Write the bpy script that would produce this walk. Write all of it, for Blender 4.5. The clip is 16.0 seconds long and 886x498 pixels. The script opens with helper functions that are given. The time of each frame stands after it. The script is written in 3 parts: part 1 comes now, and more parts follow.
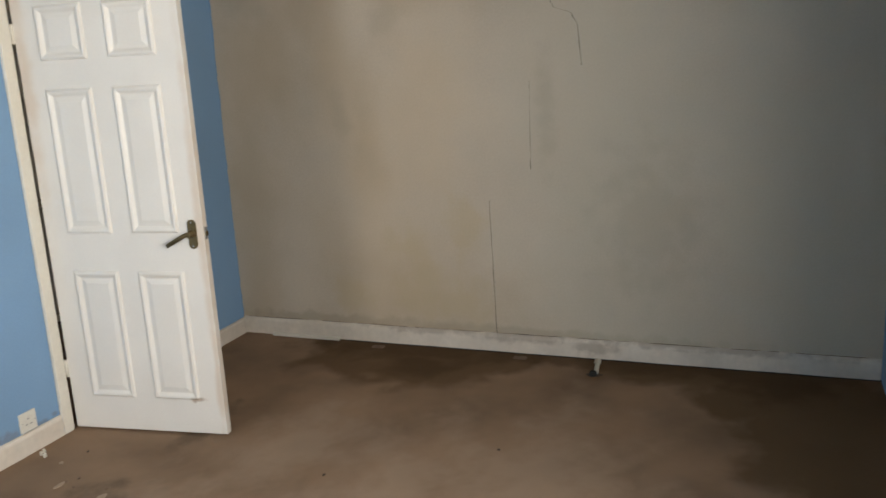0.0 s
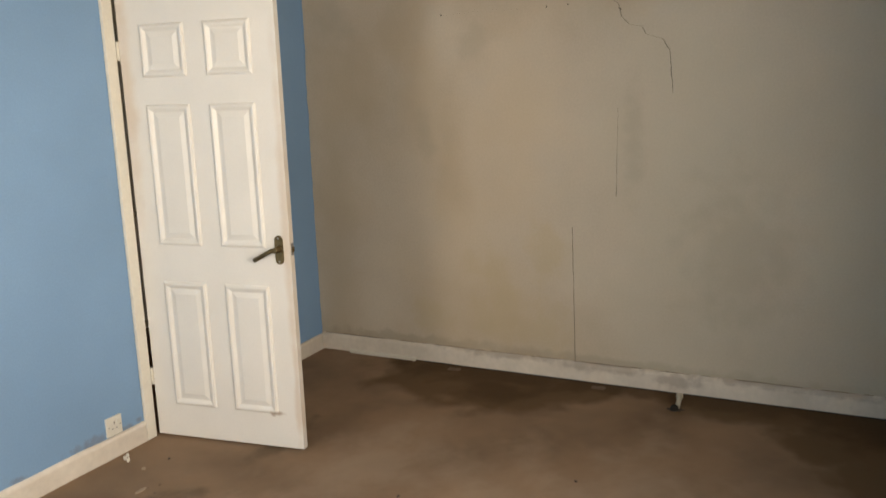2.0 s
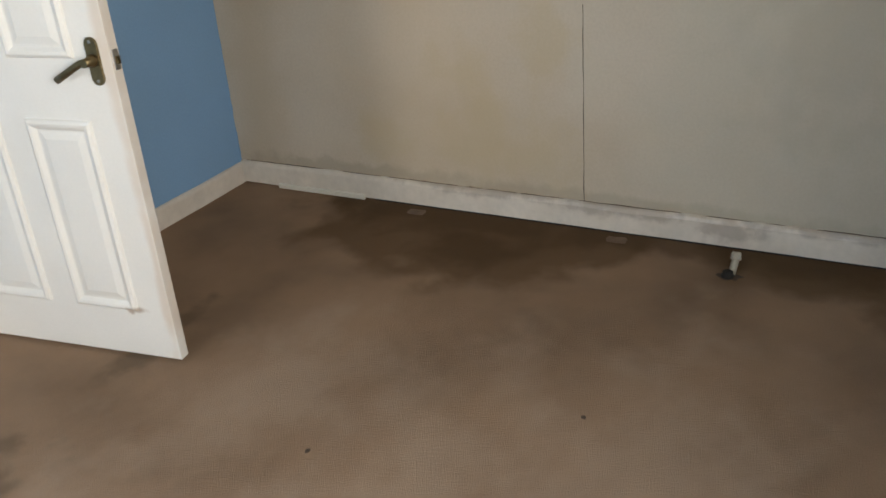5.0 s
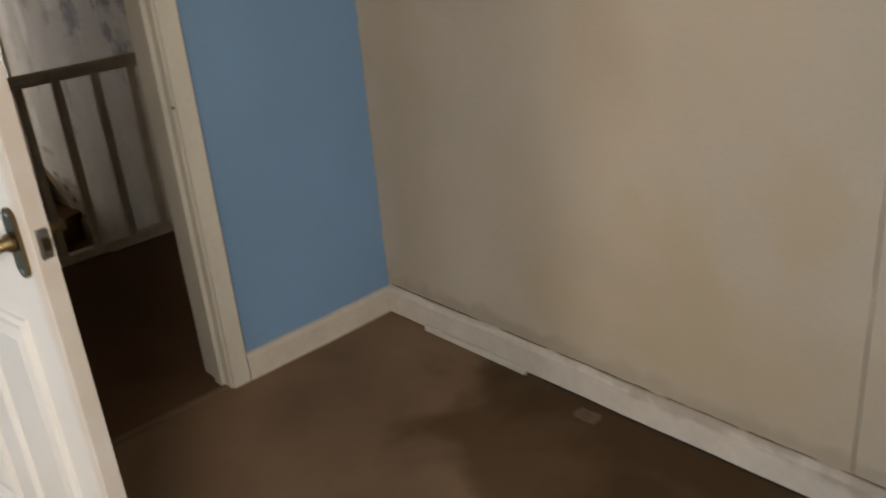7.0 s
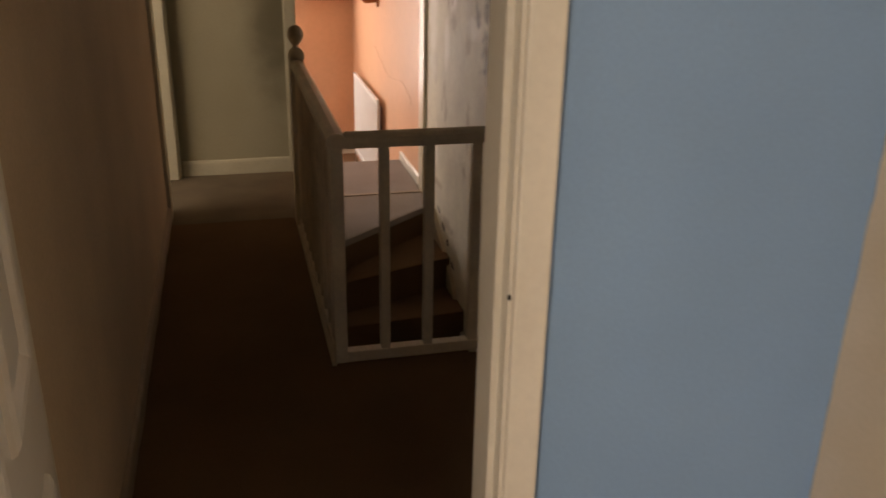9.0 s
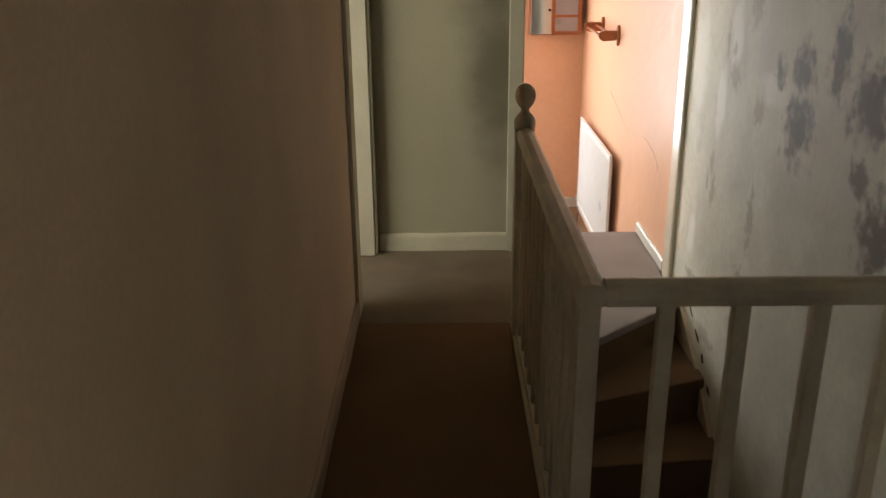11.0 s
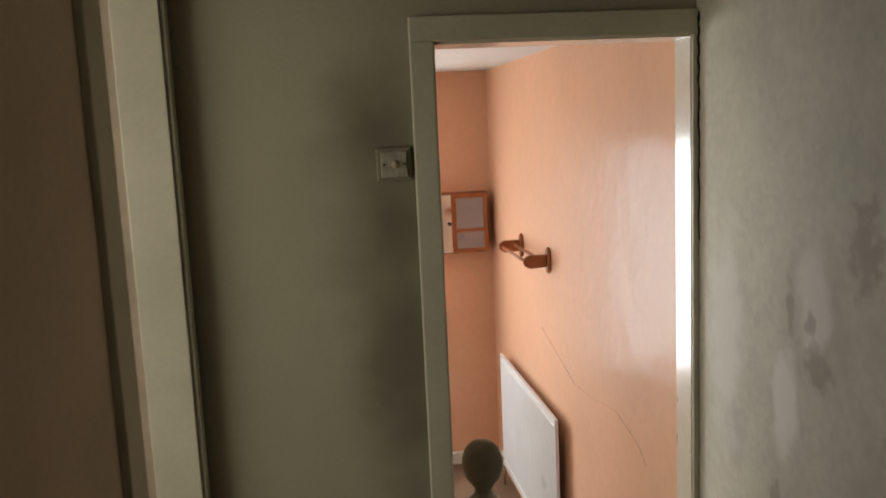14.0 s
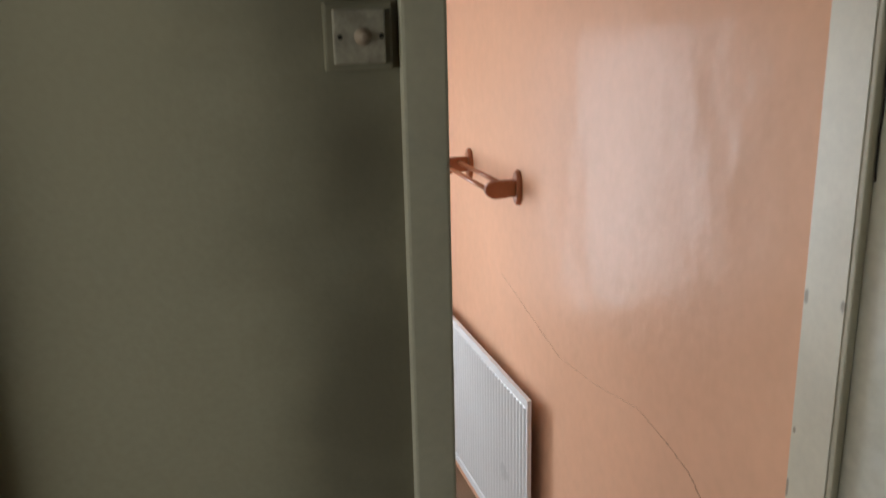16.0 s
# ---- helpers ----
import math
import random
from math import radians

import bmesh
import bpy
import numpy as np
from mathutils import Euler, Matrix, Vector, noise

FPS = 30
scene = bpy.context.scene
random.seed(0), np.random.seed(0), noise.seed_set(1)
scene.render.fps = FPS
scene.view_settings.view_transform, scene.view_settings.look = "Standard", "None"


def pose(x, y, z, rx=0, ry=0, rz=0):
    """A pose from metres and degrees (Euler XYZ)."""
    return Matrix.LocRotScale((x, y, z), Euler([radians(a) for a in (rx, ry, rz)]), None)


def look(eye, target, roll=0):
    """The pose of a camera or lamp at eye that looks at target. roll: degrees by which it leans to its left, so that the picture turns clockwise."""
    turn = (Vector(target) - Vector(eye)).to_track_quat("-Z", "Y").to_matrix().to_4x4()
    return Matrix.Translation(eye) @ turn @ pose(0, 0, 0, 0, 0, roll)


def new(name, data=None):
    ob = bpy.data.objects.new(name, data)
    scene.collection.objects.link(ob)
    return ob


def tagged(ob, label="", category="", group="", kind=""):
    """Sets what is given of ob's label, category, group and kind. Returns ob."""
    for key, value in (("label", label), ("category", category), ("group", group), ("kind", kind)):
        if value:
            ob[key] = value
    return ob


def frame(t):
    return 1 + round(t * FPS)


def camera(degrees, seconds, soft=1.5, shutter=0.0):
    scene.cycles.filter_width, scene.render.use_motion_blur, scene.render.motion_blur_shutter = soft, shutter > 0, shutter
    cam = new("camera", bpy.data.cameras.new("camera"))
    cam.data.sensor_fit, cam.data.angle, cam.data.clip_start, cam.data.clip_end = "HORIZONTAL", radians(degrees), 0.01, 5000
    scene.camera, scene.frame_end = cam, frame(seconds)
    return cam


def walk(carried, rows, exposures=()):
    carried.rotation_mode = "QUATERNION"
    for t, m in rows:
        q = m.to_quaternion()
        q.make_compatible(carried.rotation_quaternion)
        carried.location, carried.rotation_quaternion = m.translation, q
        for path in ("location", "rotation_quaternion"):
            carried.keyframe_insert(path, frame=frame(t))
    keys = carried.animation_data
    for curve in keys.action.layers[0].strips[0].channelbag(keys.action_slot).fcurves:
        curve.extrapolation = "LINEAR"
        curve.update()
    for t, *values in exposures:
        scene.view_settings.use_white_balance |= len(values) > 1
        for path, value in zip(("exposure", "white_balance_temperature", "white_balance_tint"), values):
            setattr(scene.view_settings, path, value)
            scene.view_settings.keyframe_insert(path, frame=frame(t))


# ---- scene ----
cam = camera(55.0, 16.0, soft=1.5, shutter=0.4)

PATH = [
    (0, (-2.749, -2.948, 1.584), (-0.936, -2.233, 1.134), -3.2),
    (0.5, (-2.765, -2.943, 1.584), (-0.985, -2.148, 1.137), -3.1),
    (1, (-2.767, -2.935, 1.61), (-0.994, -2.085, 1.246), -2.5),
    (1.5, (-2.753, -2.913, 1.601), (-0.985, -2.043, 1.259), -2.0),
    (2, (-2.752, -2.897, 1.591), (-0.995, -2.026, 1.198), -2.0),
    (2.5, (-2.629, -2.893, 1.547), (-0.894, -2.029, 1.051), -1.6),
    (3, (-2.388, -2.889, 1.495), (-0.675, -2.046, 0.899), -1.6),
    (3.5, (-2.214, -2.835, 1.442), (-0.538, -2.014, 0.723), -1.8),
    (3.7, (-2.116, -2.779, 1.423), (-0.453, -1.966, 0.666), -2.1),
    (6, (-0.84, -2.312, 1.361), (0.688, -1.428, 0.42), -5.5),
    (6.5, (-0.506, -2.249, 1.347), (0.926, -1.128, 0.514), -5.0),
    (7, (-0.262, -2.138, 1.4), (0.963, -0.778, 0.594), -4.9),
    (7.3, (-0.221, -1.961, 1.424), (0.943, -0.515, 0.681), -3.9),
    (7.6, (-0.113, -1.829, 1.449), (0.957, -0.301, 0.728), -2.9),
    (8, (0.085, -1.628, 1.423), (1.009, -0.001, 0.717), -1.6),
    (8.5, (0.271, -1.439, 1.453), (0.932, 0.314, 0.752), -0.5),
    (9, (0.329, -1.176, 1.457), (0.786, 0.625, 0.719), 1.1),
    (9.4, (0.364, -0.945, 1.449), (0.678, 0.884, 0.703), 1.4),
    (9.9, (0.469, -0.582, 1.402), (0.551, 1.267, 0.643), 0.8),
    (10.2, (0.436, -0.475, 1.453), (0.412, 1.392, 0.737), -0.1),
    (12.3, (0.318, 0.526, 1.451), (0.36, 2.409, 0.778), -1.8),
    (12.5, (0.323, 0.596, 1.459), (0.378, 2.488, 0.812), -1.7),
    (12.8, (0.299, 0.718, 1.465), (0.38, 2.631, 0.886), -2.2),
    (13, (0.292, 0.817, 1.491), (0.396, 2.741, 0.955), -2.9),
    (13.2, (0.271, 0.916, 1.48), (0.44, 2.853, 1.012), -2.2),
    (13.6, (0.319, 1.145, 1.496), (0.528, 3.096, 1.11), -2.1),
    (14, (0.379, 1.44, 1.52), (0.655, 3.399, 1.228), -2.6),
    (14.5, (0.344, 1.697, 1.519), (0.674, 3.653, 1.265), -2.3),
    (15, (0.318, 1.984, 1.513), (0.73, 3.923, 1.243), -2.2),
    (15.5, (0.362, 2.303, 1.488), (0.816, 4.223, 1.156), -1.4),
    (16, (0.357, 2.601, 1.44), (0.891, 4.454, 0.911), -1.3),
]
walk(cam, [(t, look(e, g, r)) for t, e, g, r in PATH], exposures=[(0.0, 0.0, 6400, 12), (1.5, 0.08, 7200, 14), (3.5, 0.06, 6900, 14), (6.0, 0.3, 5950, 9), (6.5, 0.08, 6200, 11), (7.0, 0.0, 6700, 14), (8.0, -0.02, 7700, 22), (8.5, 0.28, 8000, 22), (9.0, 0.42, 8300, 24), (9.6, 0.9, 8600, 25), (10.2, 1.0, 7500, 17), (12.3, 1.0, 6200, 6), (13.0, 0.83, 6200, 6), (14.0, 0.33, 6400, 8), (16.0, 0.2, 5750, 6)])

# ---- daylight ----
world = bpy.data.worlds.new("sky")
scene.world = world
world.use_nodes = True
wn = world.node_tree.nodes
sky = wn.new("ShaderNodeTexSky")
sky.sky_type = "NISHITA"
sky.sun_disc = False
sky.sun_elevation = radians(38)
sky.sun_rotation = radians(200)
world.node_tree.links.new(sky.outputs[0], wn["Background"].inputs[0])
wn["Background"].inputs[1].default_value = 0.1
sun_data = bpy.data.lights.new("sun", "SUN")
sun_data.energy, sun_data.angle, sun_data.color = 0.6, radians(15), (1.0, 0.96, 0.9)
new("sun", sun_data).matrix_world = look((0, -20, 20), (0, 0, 0))


def window_light(name, eye, target, w, h, watts, color):
    d = bpy.data.lights.new(name, "AREA")
    d.shape, d.size, d.size_y, d.energy, d.color = "RECTANGLE", w, h, watts, color
    ob = new(name, d)
    ob.matrix_world = look(eye, target)
    return ob


YS = -3.45      # window wall of the bedroom
window_light("bedroom_window_light", (-1.95, YS - 0.24, 1.5), (-1.95, 0, 1.2), 1.8, 1.25, 120, (1.0, 0.94, 0.83))
window_light("bedroom_bay_window_light", (-4.46, -0.7, 1.5), (0, -0.7, 1.2), 0.92, 1.25, 50, (1.0, 0.95, 0.86))
window_light("bathroom_window_light", (0.1, 6.93, 0.55), (0.1, 3.0, 0.3), 0.85, 1.55, 40, (0.94, 0.97, 1.0))
window_light("side_room_window_light", (-1.84, 2.2, 1.35), (0, 2.35, 1.0), 1.9, 1.15, 31, (1.0, 0.93, 0.78))


# ---- materials ----
def material(name, color, rough=0.7, metal=0.0, vary=0.12, big=2.0, fine=60.0, bump=0.1, spec=0.5, second=None, coat=0.0):
    """A painted or natural surface with broad patches, fine grain and relief, at real size."""
    m = bpy.data.materials.new(name)
    m.use_nodes = True
    nt = m.node_tree
    b = nt.nodes["Principled BSDF"]
    b.inputs["Roughness"].default_value = rough
    b.inputs["Metallic"].default_value = metal
    b.inputs["Specular IOR Level"].default_value = spec
    b.inputs["Coat Weight"].default_value = coat
    b.inputs["Coat Roughness"].default_value = 0.16
    geo = nt.nodes.new("ShaderNodeNewGeometry")
    n1 = nt.nodes.new("ShaderNodeTexNoise")
    n1.inputs["Scale"].default_value = big
    n1.inputs["Detail"].default_value = 6
    n2 = nt.nodes.new("ShaderNodeTexNoise")
    n2.inputs["Scale"].default_value = fine
    n2.inputs["Detail"].default_value = 4
    nt.links.new(geo.outputs["Position"], n1.inputs["Vector"])
    nt.links.new(geo.outputs["Position"], n2.inputs["Vector"])
    ramp = nt.nodes.new("ShaderNodeValToRGB")
    lo = second or [c * (1 - 2 * vary) for c in color]
    ramp.color_ramp.elements[0].position, ramp.color_ramp.elements[1].position = 0.3, 0.68
    ramp.color_ramp.elements[0].color = (*lo, 1)
    ramp.color_ramp.elements[1].color = (*color, 1)
    nt.links.new(n1.outputs["Fac"], ramp.inputs["Fac"])
    grain = nt.nodes.new("ShaderNodeMix")
    grain.data_type, grain.blend_type = "RGBA", "MULTIPLY"
    grain.inputs["Factor"].default_value = min(1.0, vary * 2.5)
    nt.links.new(ramp.outputs["Color"], grain.inputs["A"])
    g2 = nt.nodes.new("ShaderNodeValToRGB")
    g2.color_ramp.elements[0].position, g2.color_ramp.elements[1].position = 0.25, 0.7
    g2.color_ramp.elements[0].color = (0.55, 0.55, 0.55, 1)
    nt.links.new(n2.outputs["Fac"], g2.inputs["Fac"])
    nt.links.new(g2.outputs["Color"], grain.inputs["B"])
    nt.links.new(grain.outputs["Result"], b.inputs["Base Color"])
    bp = nt.nodes.new("ShaderNodeBump")
    bp.inputs["Strength"].default_value = bump
    bp.inputs["Distance"].default_value = 0.004
    nt.links.new(n2.outputs["Fac"], bp.inputs["Height"])
    nt.links.new(bp.outputs["Normal"], b.inputs["Normal"])
    rr = nt.nodes.new("ShaderNodeMapRange")
    rr.inputs["To Min"].default_value, rr.inputs["To Max"].default_value = max(0.02, rough - 0.08), min(1, rough + 0.08)
    nt.links.new(n1.outputs["Fac"], rr.inputs["Value"])
    nt.links.new(rr.outputs["Result"], b.inputs["Roughness"])
    return m


def add_spots(m, spots, color, strength=1.0, edge=0.35, wobble=0.6, scale=9.0):
    """Marks on a surface: each spot is a centre and radii along x, y and z; noise frays its outline."""
    nt = m.node_tree
    b = nt.nodes["Principled BSDF"]
    src = b.inputs["Base Color"].links[0].from_socket
    geo = nt.nodes.new("ShaderNodeNewGeometry")
    ns = nt.nodes.new("ShaderNodeTexNoise")
    ns.inputs["Scale"].default_value, ns.inputs["Detail"].default_value = scale, 7
    nt.links.new(geo.outputs["Position"], ns.inputs["Vector"])
    total = None
    for c, r in spots:
        mp = nt.nodes.new("ShaderNodeVectorMath")
        mp.operation = "SUBTRACT"
        mp.inputs[1].default_value = c
        nt.links.new(geo.outputs["Position"], mp.inputs[0])
        dv = nt.nodes.new("ShaderNodeVectorMath")
        dv.operation = "DIVIDE"
        dv.inputs[1].default_value = r
        nt.links.new(mp.outputs[0], dv.inputs[0])
        ln = nt.nodes.new("ShaderNodeVectorMath")
        ln.operation = "LENGTH"
        nt.links.new(dv.outputs[0], ln.inputs[0])
        if total is None:
            total = ln.outputs["Value"]
        else:
            mn = nt.nodes.new("ShaderNodeMath")
            mn.operation = "SMOOTH_MIN"
            mn.inputs[2].default_value = 0.1
            nt.links.new(total, mn.inputs[0])
            nt.links.new(ln.outputs["Value"], mn.inputs[1])
            total = mn.outputs[0]
    ad = nt.nodes.new("ShaderNodeMath")
    ad.operation = "MULTIPLY_ADD"
    ad.inputs[1].default_value, ad.inputs[2].default_value = wobble * 4, -wobble * 2
    nt.links.new(ns.outputs["Fac"], ad.inputs[0])
    sm = nt.nodes.new("ShaderNodeMath")
    nt.links.new(total, sm.inputs[0])
    nt.links.new(ad.outputs[0], sm.inputs[1])
    rg = nt.nodes.new("ShaderNodeMapRange")
    rg.interpolation_type = "SMOOTHSTEP"
    rg.inputs["From Min"].default_value, rg.inputs["From Max"].default_value = 1 - edge, 1 + edge
    rg.inputs["To Min"].default_value, rg.inputs["To Max"].default_value = strength, 0.0
    nt.links.new(sm.outputs[0], rg.inputs["Value"])
    mx = nt.nodes.new("ShaderNodeMix")
    mx.data_type, mx.blend_type = "RGBA", "MIX"
    nt.links.new(rg.outputs["Result"], mx.inputs["Factor"])
    nt.links.new(src, mx.inputs["A"])
    mx.inputs["B"].default_value = (*color, 1)
    nt.links.new(mx.outputs["Result"], b.inputs["Base Color"])
    return m


def ripple(m, scale, height):
    """Slow unevenness under a gloss coat, as brushed paint on old plaster has."""
    nt = m.node_tree
    b = nt.nodes["Principled BSDF"]
    geo = nt.nodes.new("ShaderNodeNewGeometry")
    ns = nt.nodes.new("ShaderNodeTexNoise")
    ns.inputs["Scale"].default_value, ns.inputs["Detail"].default_value = scale, 3
    nt.links.new(geo.outputs["Position"], ns.inputs["Vector"])
    bp = nt.nodes.new("ShaderNodeBump")
    bp.inputs["Strength"].default_value, bp.inputs["Distance"].default_value = 0.6, height
    nt.links.new(ns.outputs["Fac"], bp.inputs["Height"])
    nt.links.new(b.inputs["Normal"].links[0].from_socket, bp.inputs["Normal"])
    nt.links.new(bp.outputs["Normal"], b.inputs["Normal"])
    nt.links.new(bp.outputs["Normal"], b.inputs["Coat Normal"])
    return m


M_CARPET = material("brown_carpet", (0.335, 0.224, 0.144), 0.95, vary=0.19, big=2.2, fine=260, bump=0.9, spec=0.1)
add_spots(M_CARPET, [((1.3, -0.9, 0), (0.42, 0.36, 1)), ((1.2, -1.28, 0), (0.42, 0.36, 1)), ((1.3, -1.6, 0), (0.3, 0.26, 1)), ((1.25, -3.0, 0), (0.52, 0.4, 1)), ((0.85, -3.2, 0), (0.8, 0.36, 1)), ((1.3, -2.4, 0), (0.2, 0.3, 1))], (0.12, 0.074, 0.038), 0.78, 0.26, 0.4, 4.5)
add_spots(M_CARPET, [((1.36, -1.15, 0), (0.2, 0.6, 1)), ((1.1, -1.25, 0), (0.16, 0.2, 1)), ((1.36, -2.2, 0), (0.12, 1.0, 1)), ((1.3, -3.0, 0), (0.25, 0.22, 1))], (0.062, 0.036, 0.017), 0.6, 0.5, 0.5, 7)
add_spots(M_CARPET, [((-0.6, -0.62, 0), (0.22, 0.14, 1)), ((-0.75, -0.35, 0), (0.15, 0.12, 1)), ((0.15, -0.6, 0), (0.2, 0.05, 1))], (0.1, 0.075, 0.05), 0.55, 0.5, 0.9, 8)
add_spots(M_CARPET, [((-0.5, -1.7, 0), (0.7, 0.35, 1)), ((-0.1, -2.2, 0), (0.6, 0.3, 1)), ((-0.9, -0.9, 0), (0.5, 0.25, 1)), ((0.1, -1.1, 0), (0.35, 0.2, 1))], (0.43, 0.32, 0.23), 0.45, 0.8, 0.9, 4.5)
M_CARPET2 = material("dark_brown_carpet", (0.22, 0.132, 0.078), 0.95, vary=0.14, big=1.6, fine=260, bump=0.9, spec=0.1)
M_CARPET3 = material("grey_brown_carpet", (0.4, 0.35, 0.32), 0.95, vary=0.14, big=1.6, fine=260, bump=0.9, spec=0.1)
M_CARPET4 = material("worn_grey_brown_carpet", (0.245, 0.195, 0.14), 0.95, vary=0.15, big=3, fine=260, bump=0.9, spec=0.1)
M_BLUE = material("blue_wall_paint", (0.215, 0.362, 0.55), 0.62, vary=0.06, big=1.4, fine=120, bump=0.12, spec=0.3)
M_BEIGE = material("stained_beige_wallpaper", (0.57, 0.5, 0.4), 0.8, vary=0.07, big=1.8, fine=90, bump=0.15, spec=0.25)
add_spots(M_BEIGE, [((1.39, -0.3, 1.7), (1, 0.3, 0.3)), ((1.39, -0.9, 1.15), (1, 0.08, 0.3)), ((1.39, -1.2, 0.3), (1, 0.45, 0.22)), ((1.39, -0.6, 1.8), (1, 0.16, 0.2)), ((1.39, -1.5, 2.1), (1, 0.5, 0.2)), ((1.39, -0.15, 0.9), (1, 0.14, 1.2))], (0.4, 0.315, 0.21), 0.5, 0.95, 0.75, 3.2)
add_spots(M_BEIGE, [((1.39, -0.7, 0.12), (1, 0.8, 0.03)), ((1.39, -1.7, 0.115), (1, 0.9, 0.025))], (0.3, 0.25, 0.18), 0.45, 0.7, 0.9, 12)
add_spots(M_BEIGE, [((1.39, -1.0, 0.6), (1, 0.3, 0.5)), ((1.39, -1.25, 1.3), (1, 0.22, 0.4)), ((1.39, -0.75, 1.5), (1, 0.1, 0.4))], (0.56, 0.45, 0.31), 0.4, 0.95, 0.6, 4)
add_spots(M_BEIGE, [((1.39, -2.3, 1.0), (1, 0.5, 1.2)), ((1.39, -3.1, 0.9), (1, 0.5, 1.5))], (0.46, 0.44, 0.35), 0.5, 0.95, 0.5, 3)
add_spots(M_BEIGE, [((1.39, -1.2, 0.36), (1, 0.14, 0.16)), ((1.39, -1.4, 0.26), (1, 0.13, 0.12)), ((1.39, -1.12, 0.55), (1, 0.1, 0.12)), ((1.39, -1.45, 0.7), (1, 0.08, 0.12)), ((1.39, -0.75, 0.3), (1, 0.1, 0.1))], (0.47, 0.38, 0.23), 0.42, 0.6, 0.9, 7)
add_spots(M_BEIGE, [((1.39, -0.75, 1.3), (1, 0.05, 0.1)), ((1.39, -0.2, 1.9), (1, 0.1, 0.1)), ((1.39, -1.05, 1.75), (1, 0.09, 0.07)), ((1.39, -1.9, 1.3), (1, 0.04, 0.25)), ((1.39, -2.4, 0.7), (1, 0.2, 0.3))], (0.36, 0.32, 0.25), 0.35, 0.9, 0.9, 8)
add_spots(M_BLUE, [((-0.095, 0, 0.112), (0.014, 1, 0.01)), ((-0.36, 0, 0.108), (0.09, 1, 0.02)), ((-0.72, 0, 0.105), (0.03, 1, 0.012)), ((-0.2, 0, 0.1), (0.06, 1, 0.01))], (0.16, 0.15, 0.15), 0.5, 0.7, 0.8, 30)
M_OLIVE = material("cream_landing_paint", (0.395, 0.363, 0.255), 0.6, vary=0.07, big=1.5, fine=90, bump=0.12, spec=0.35)
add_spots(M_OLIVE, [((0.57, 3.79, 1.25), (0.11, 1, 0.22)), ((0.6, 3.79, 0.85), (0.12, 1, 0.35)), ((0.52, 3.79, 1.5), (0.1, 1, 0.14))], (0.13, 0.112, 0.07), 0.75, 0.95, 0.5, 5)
add_spots(M_OLIVE, [((0.2, 3.79, 1.5), (0.1, 1, 0.25)), ((0.3, 3.79, 0.5), (0.12, 1, 0.2))], (0.33, 0.3, 0.2), 0.4, 0.9, 0.8, 5)
M_PASSAGE = material("brown_pink_wallpaper", (0.7, 0.56, 0.405), 0.75, vary=0.09, big=2.2, fine=110, bump=0.15, spec=0.3)
M_STAIN = material("mouldy_white_wallpaper", (0.8, 0.755, 0.61), 0.66, vary=0.11, big=2.6, fine=40, bump=0.14, spec=0.25)
add_spots(M_STAIN, [((1.465, 2.3, 0.75), (1, 0.5, 0.3)), ((1.465, 1.9, 0.6), (1, 0.5, 0.7)), ((1.465, 2.75, 1.15), (1, 0.2, 0.25)), ((1.465, 3.2, 1.0), (1, 0.13, 0.13)), ((1.465, 2.5, 0.1), (1, 0.6, 0.4))], (0.42, 0.36, 0.27), 0.35, 0.9, 0.8, 6)
add_spots(M_STAIN, [((1.465, 3.2, 1.06), (1, 0.1, 0.16)), ((1.465, 2.87, 1.0), (1, 0.06, 0.12)), ((1.465, 3.54, 0.62), (1, 0.05, 0.12)), ((1.465, 3.45, -0.08), (1, 0.12, 0.06))], (0.56, 0.52, 0.44), 0.55, 0.4, 0.5, 10)
add_spots(M_STAIN, [((1.465, 3.19, 1.07), (1, 0.06, 0.11)), ((1.465, 3.3, 0.8), (1, 0.05, 0.14)), ((1.465, 3.53, 0.16), (1, 0.05, 0.12)), ((1.465, 3.62, 0.9), (1, 0.09, 0.3)), ((1.465, 2.75, 0.95), (1, 0.1, 0.06))], (0.86, 0.83, 0.75), 0.75, 0.45, 0.5, 9)
add_spots(M_STAIN, [((1.465, 3.17, 0.94), (1, 0.05, 0.045)), ((1.465, 3.2, 1.03), (1, 0.02, 0.03)), ((1.465, 3.28, 1.06), (1, 0.015, 0.06)), ((1.465, 2.88, 0.85), (1, 0.045, 0.055)), ((1.465, 3.34, 0.55), (1, 0.022, 0.05)), ((1.465, 3.3, 0.44), (1, 0.03, 0.07)), ((1.465, 3.38, 0.47), (1, 0.015, 0.04)), ((1.465, 2.9, 0.21), (1, 0.04, 0.035)), ((1.465, 3.0, 1.22), (1, 0.05, 0.08)), ((1.465, 3.45, -0.02), (1, 0.1, 0.02)), ((1.465, 3.22, -0.2), (1, 0.12, 0.035)), ((1.465, 2.85, 0.45), (1, 0.03, 0.09))], (0.3, 0.23, 0.15), 0.5, 0.55, 0.9, 24)
add_spots(M_STAIN, [((1.465, 2.53, 1.05), (1, 0.07, 0.07)), ((1.465, 2.53, 0.86), (1, 0.09, 0.1)), ((1.465, 2.08, 1.02), (1, 0.11, 0.09)), ((1.465, 1.8, 1.0), (1, 0.1, 0.08)), ((1.465, 2.3, 1.12), (1, 0.05, 0.12)), ((1.465, 1.95, 0.7), (1, 0.09, 0.1)), ((1.465, 2.72, 1.01), (1, 0.04, 0.05)), ((1.465, 2.09, 0.82), (1, 0.05, 0.05))], (0.08, 0.055, 0.036), 0.82, 0.6, 0.8, 22)
M_ORANGE = material("glossy_orange_wall_paint", (0.82, 0.475, 0.3), 0.45, vary=0.05, big=1.2, fine=25, bump=0.02, spec=0.06, coat=0.13)
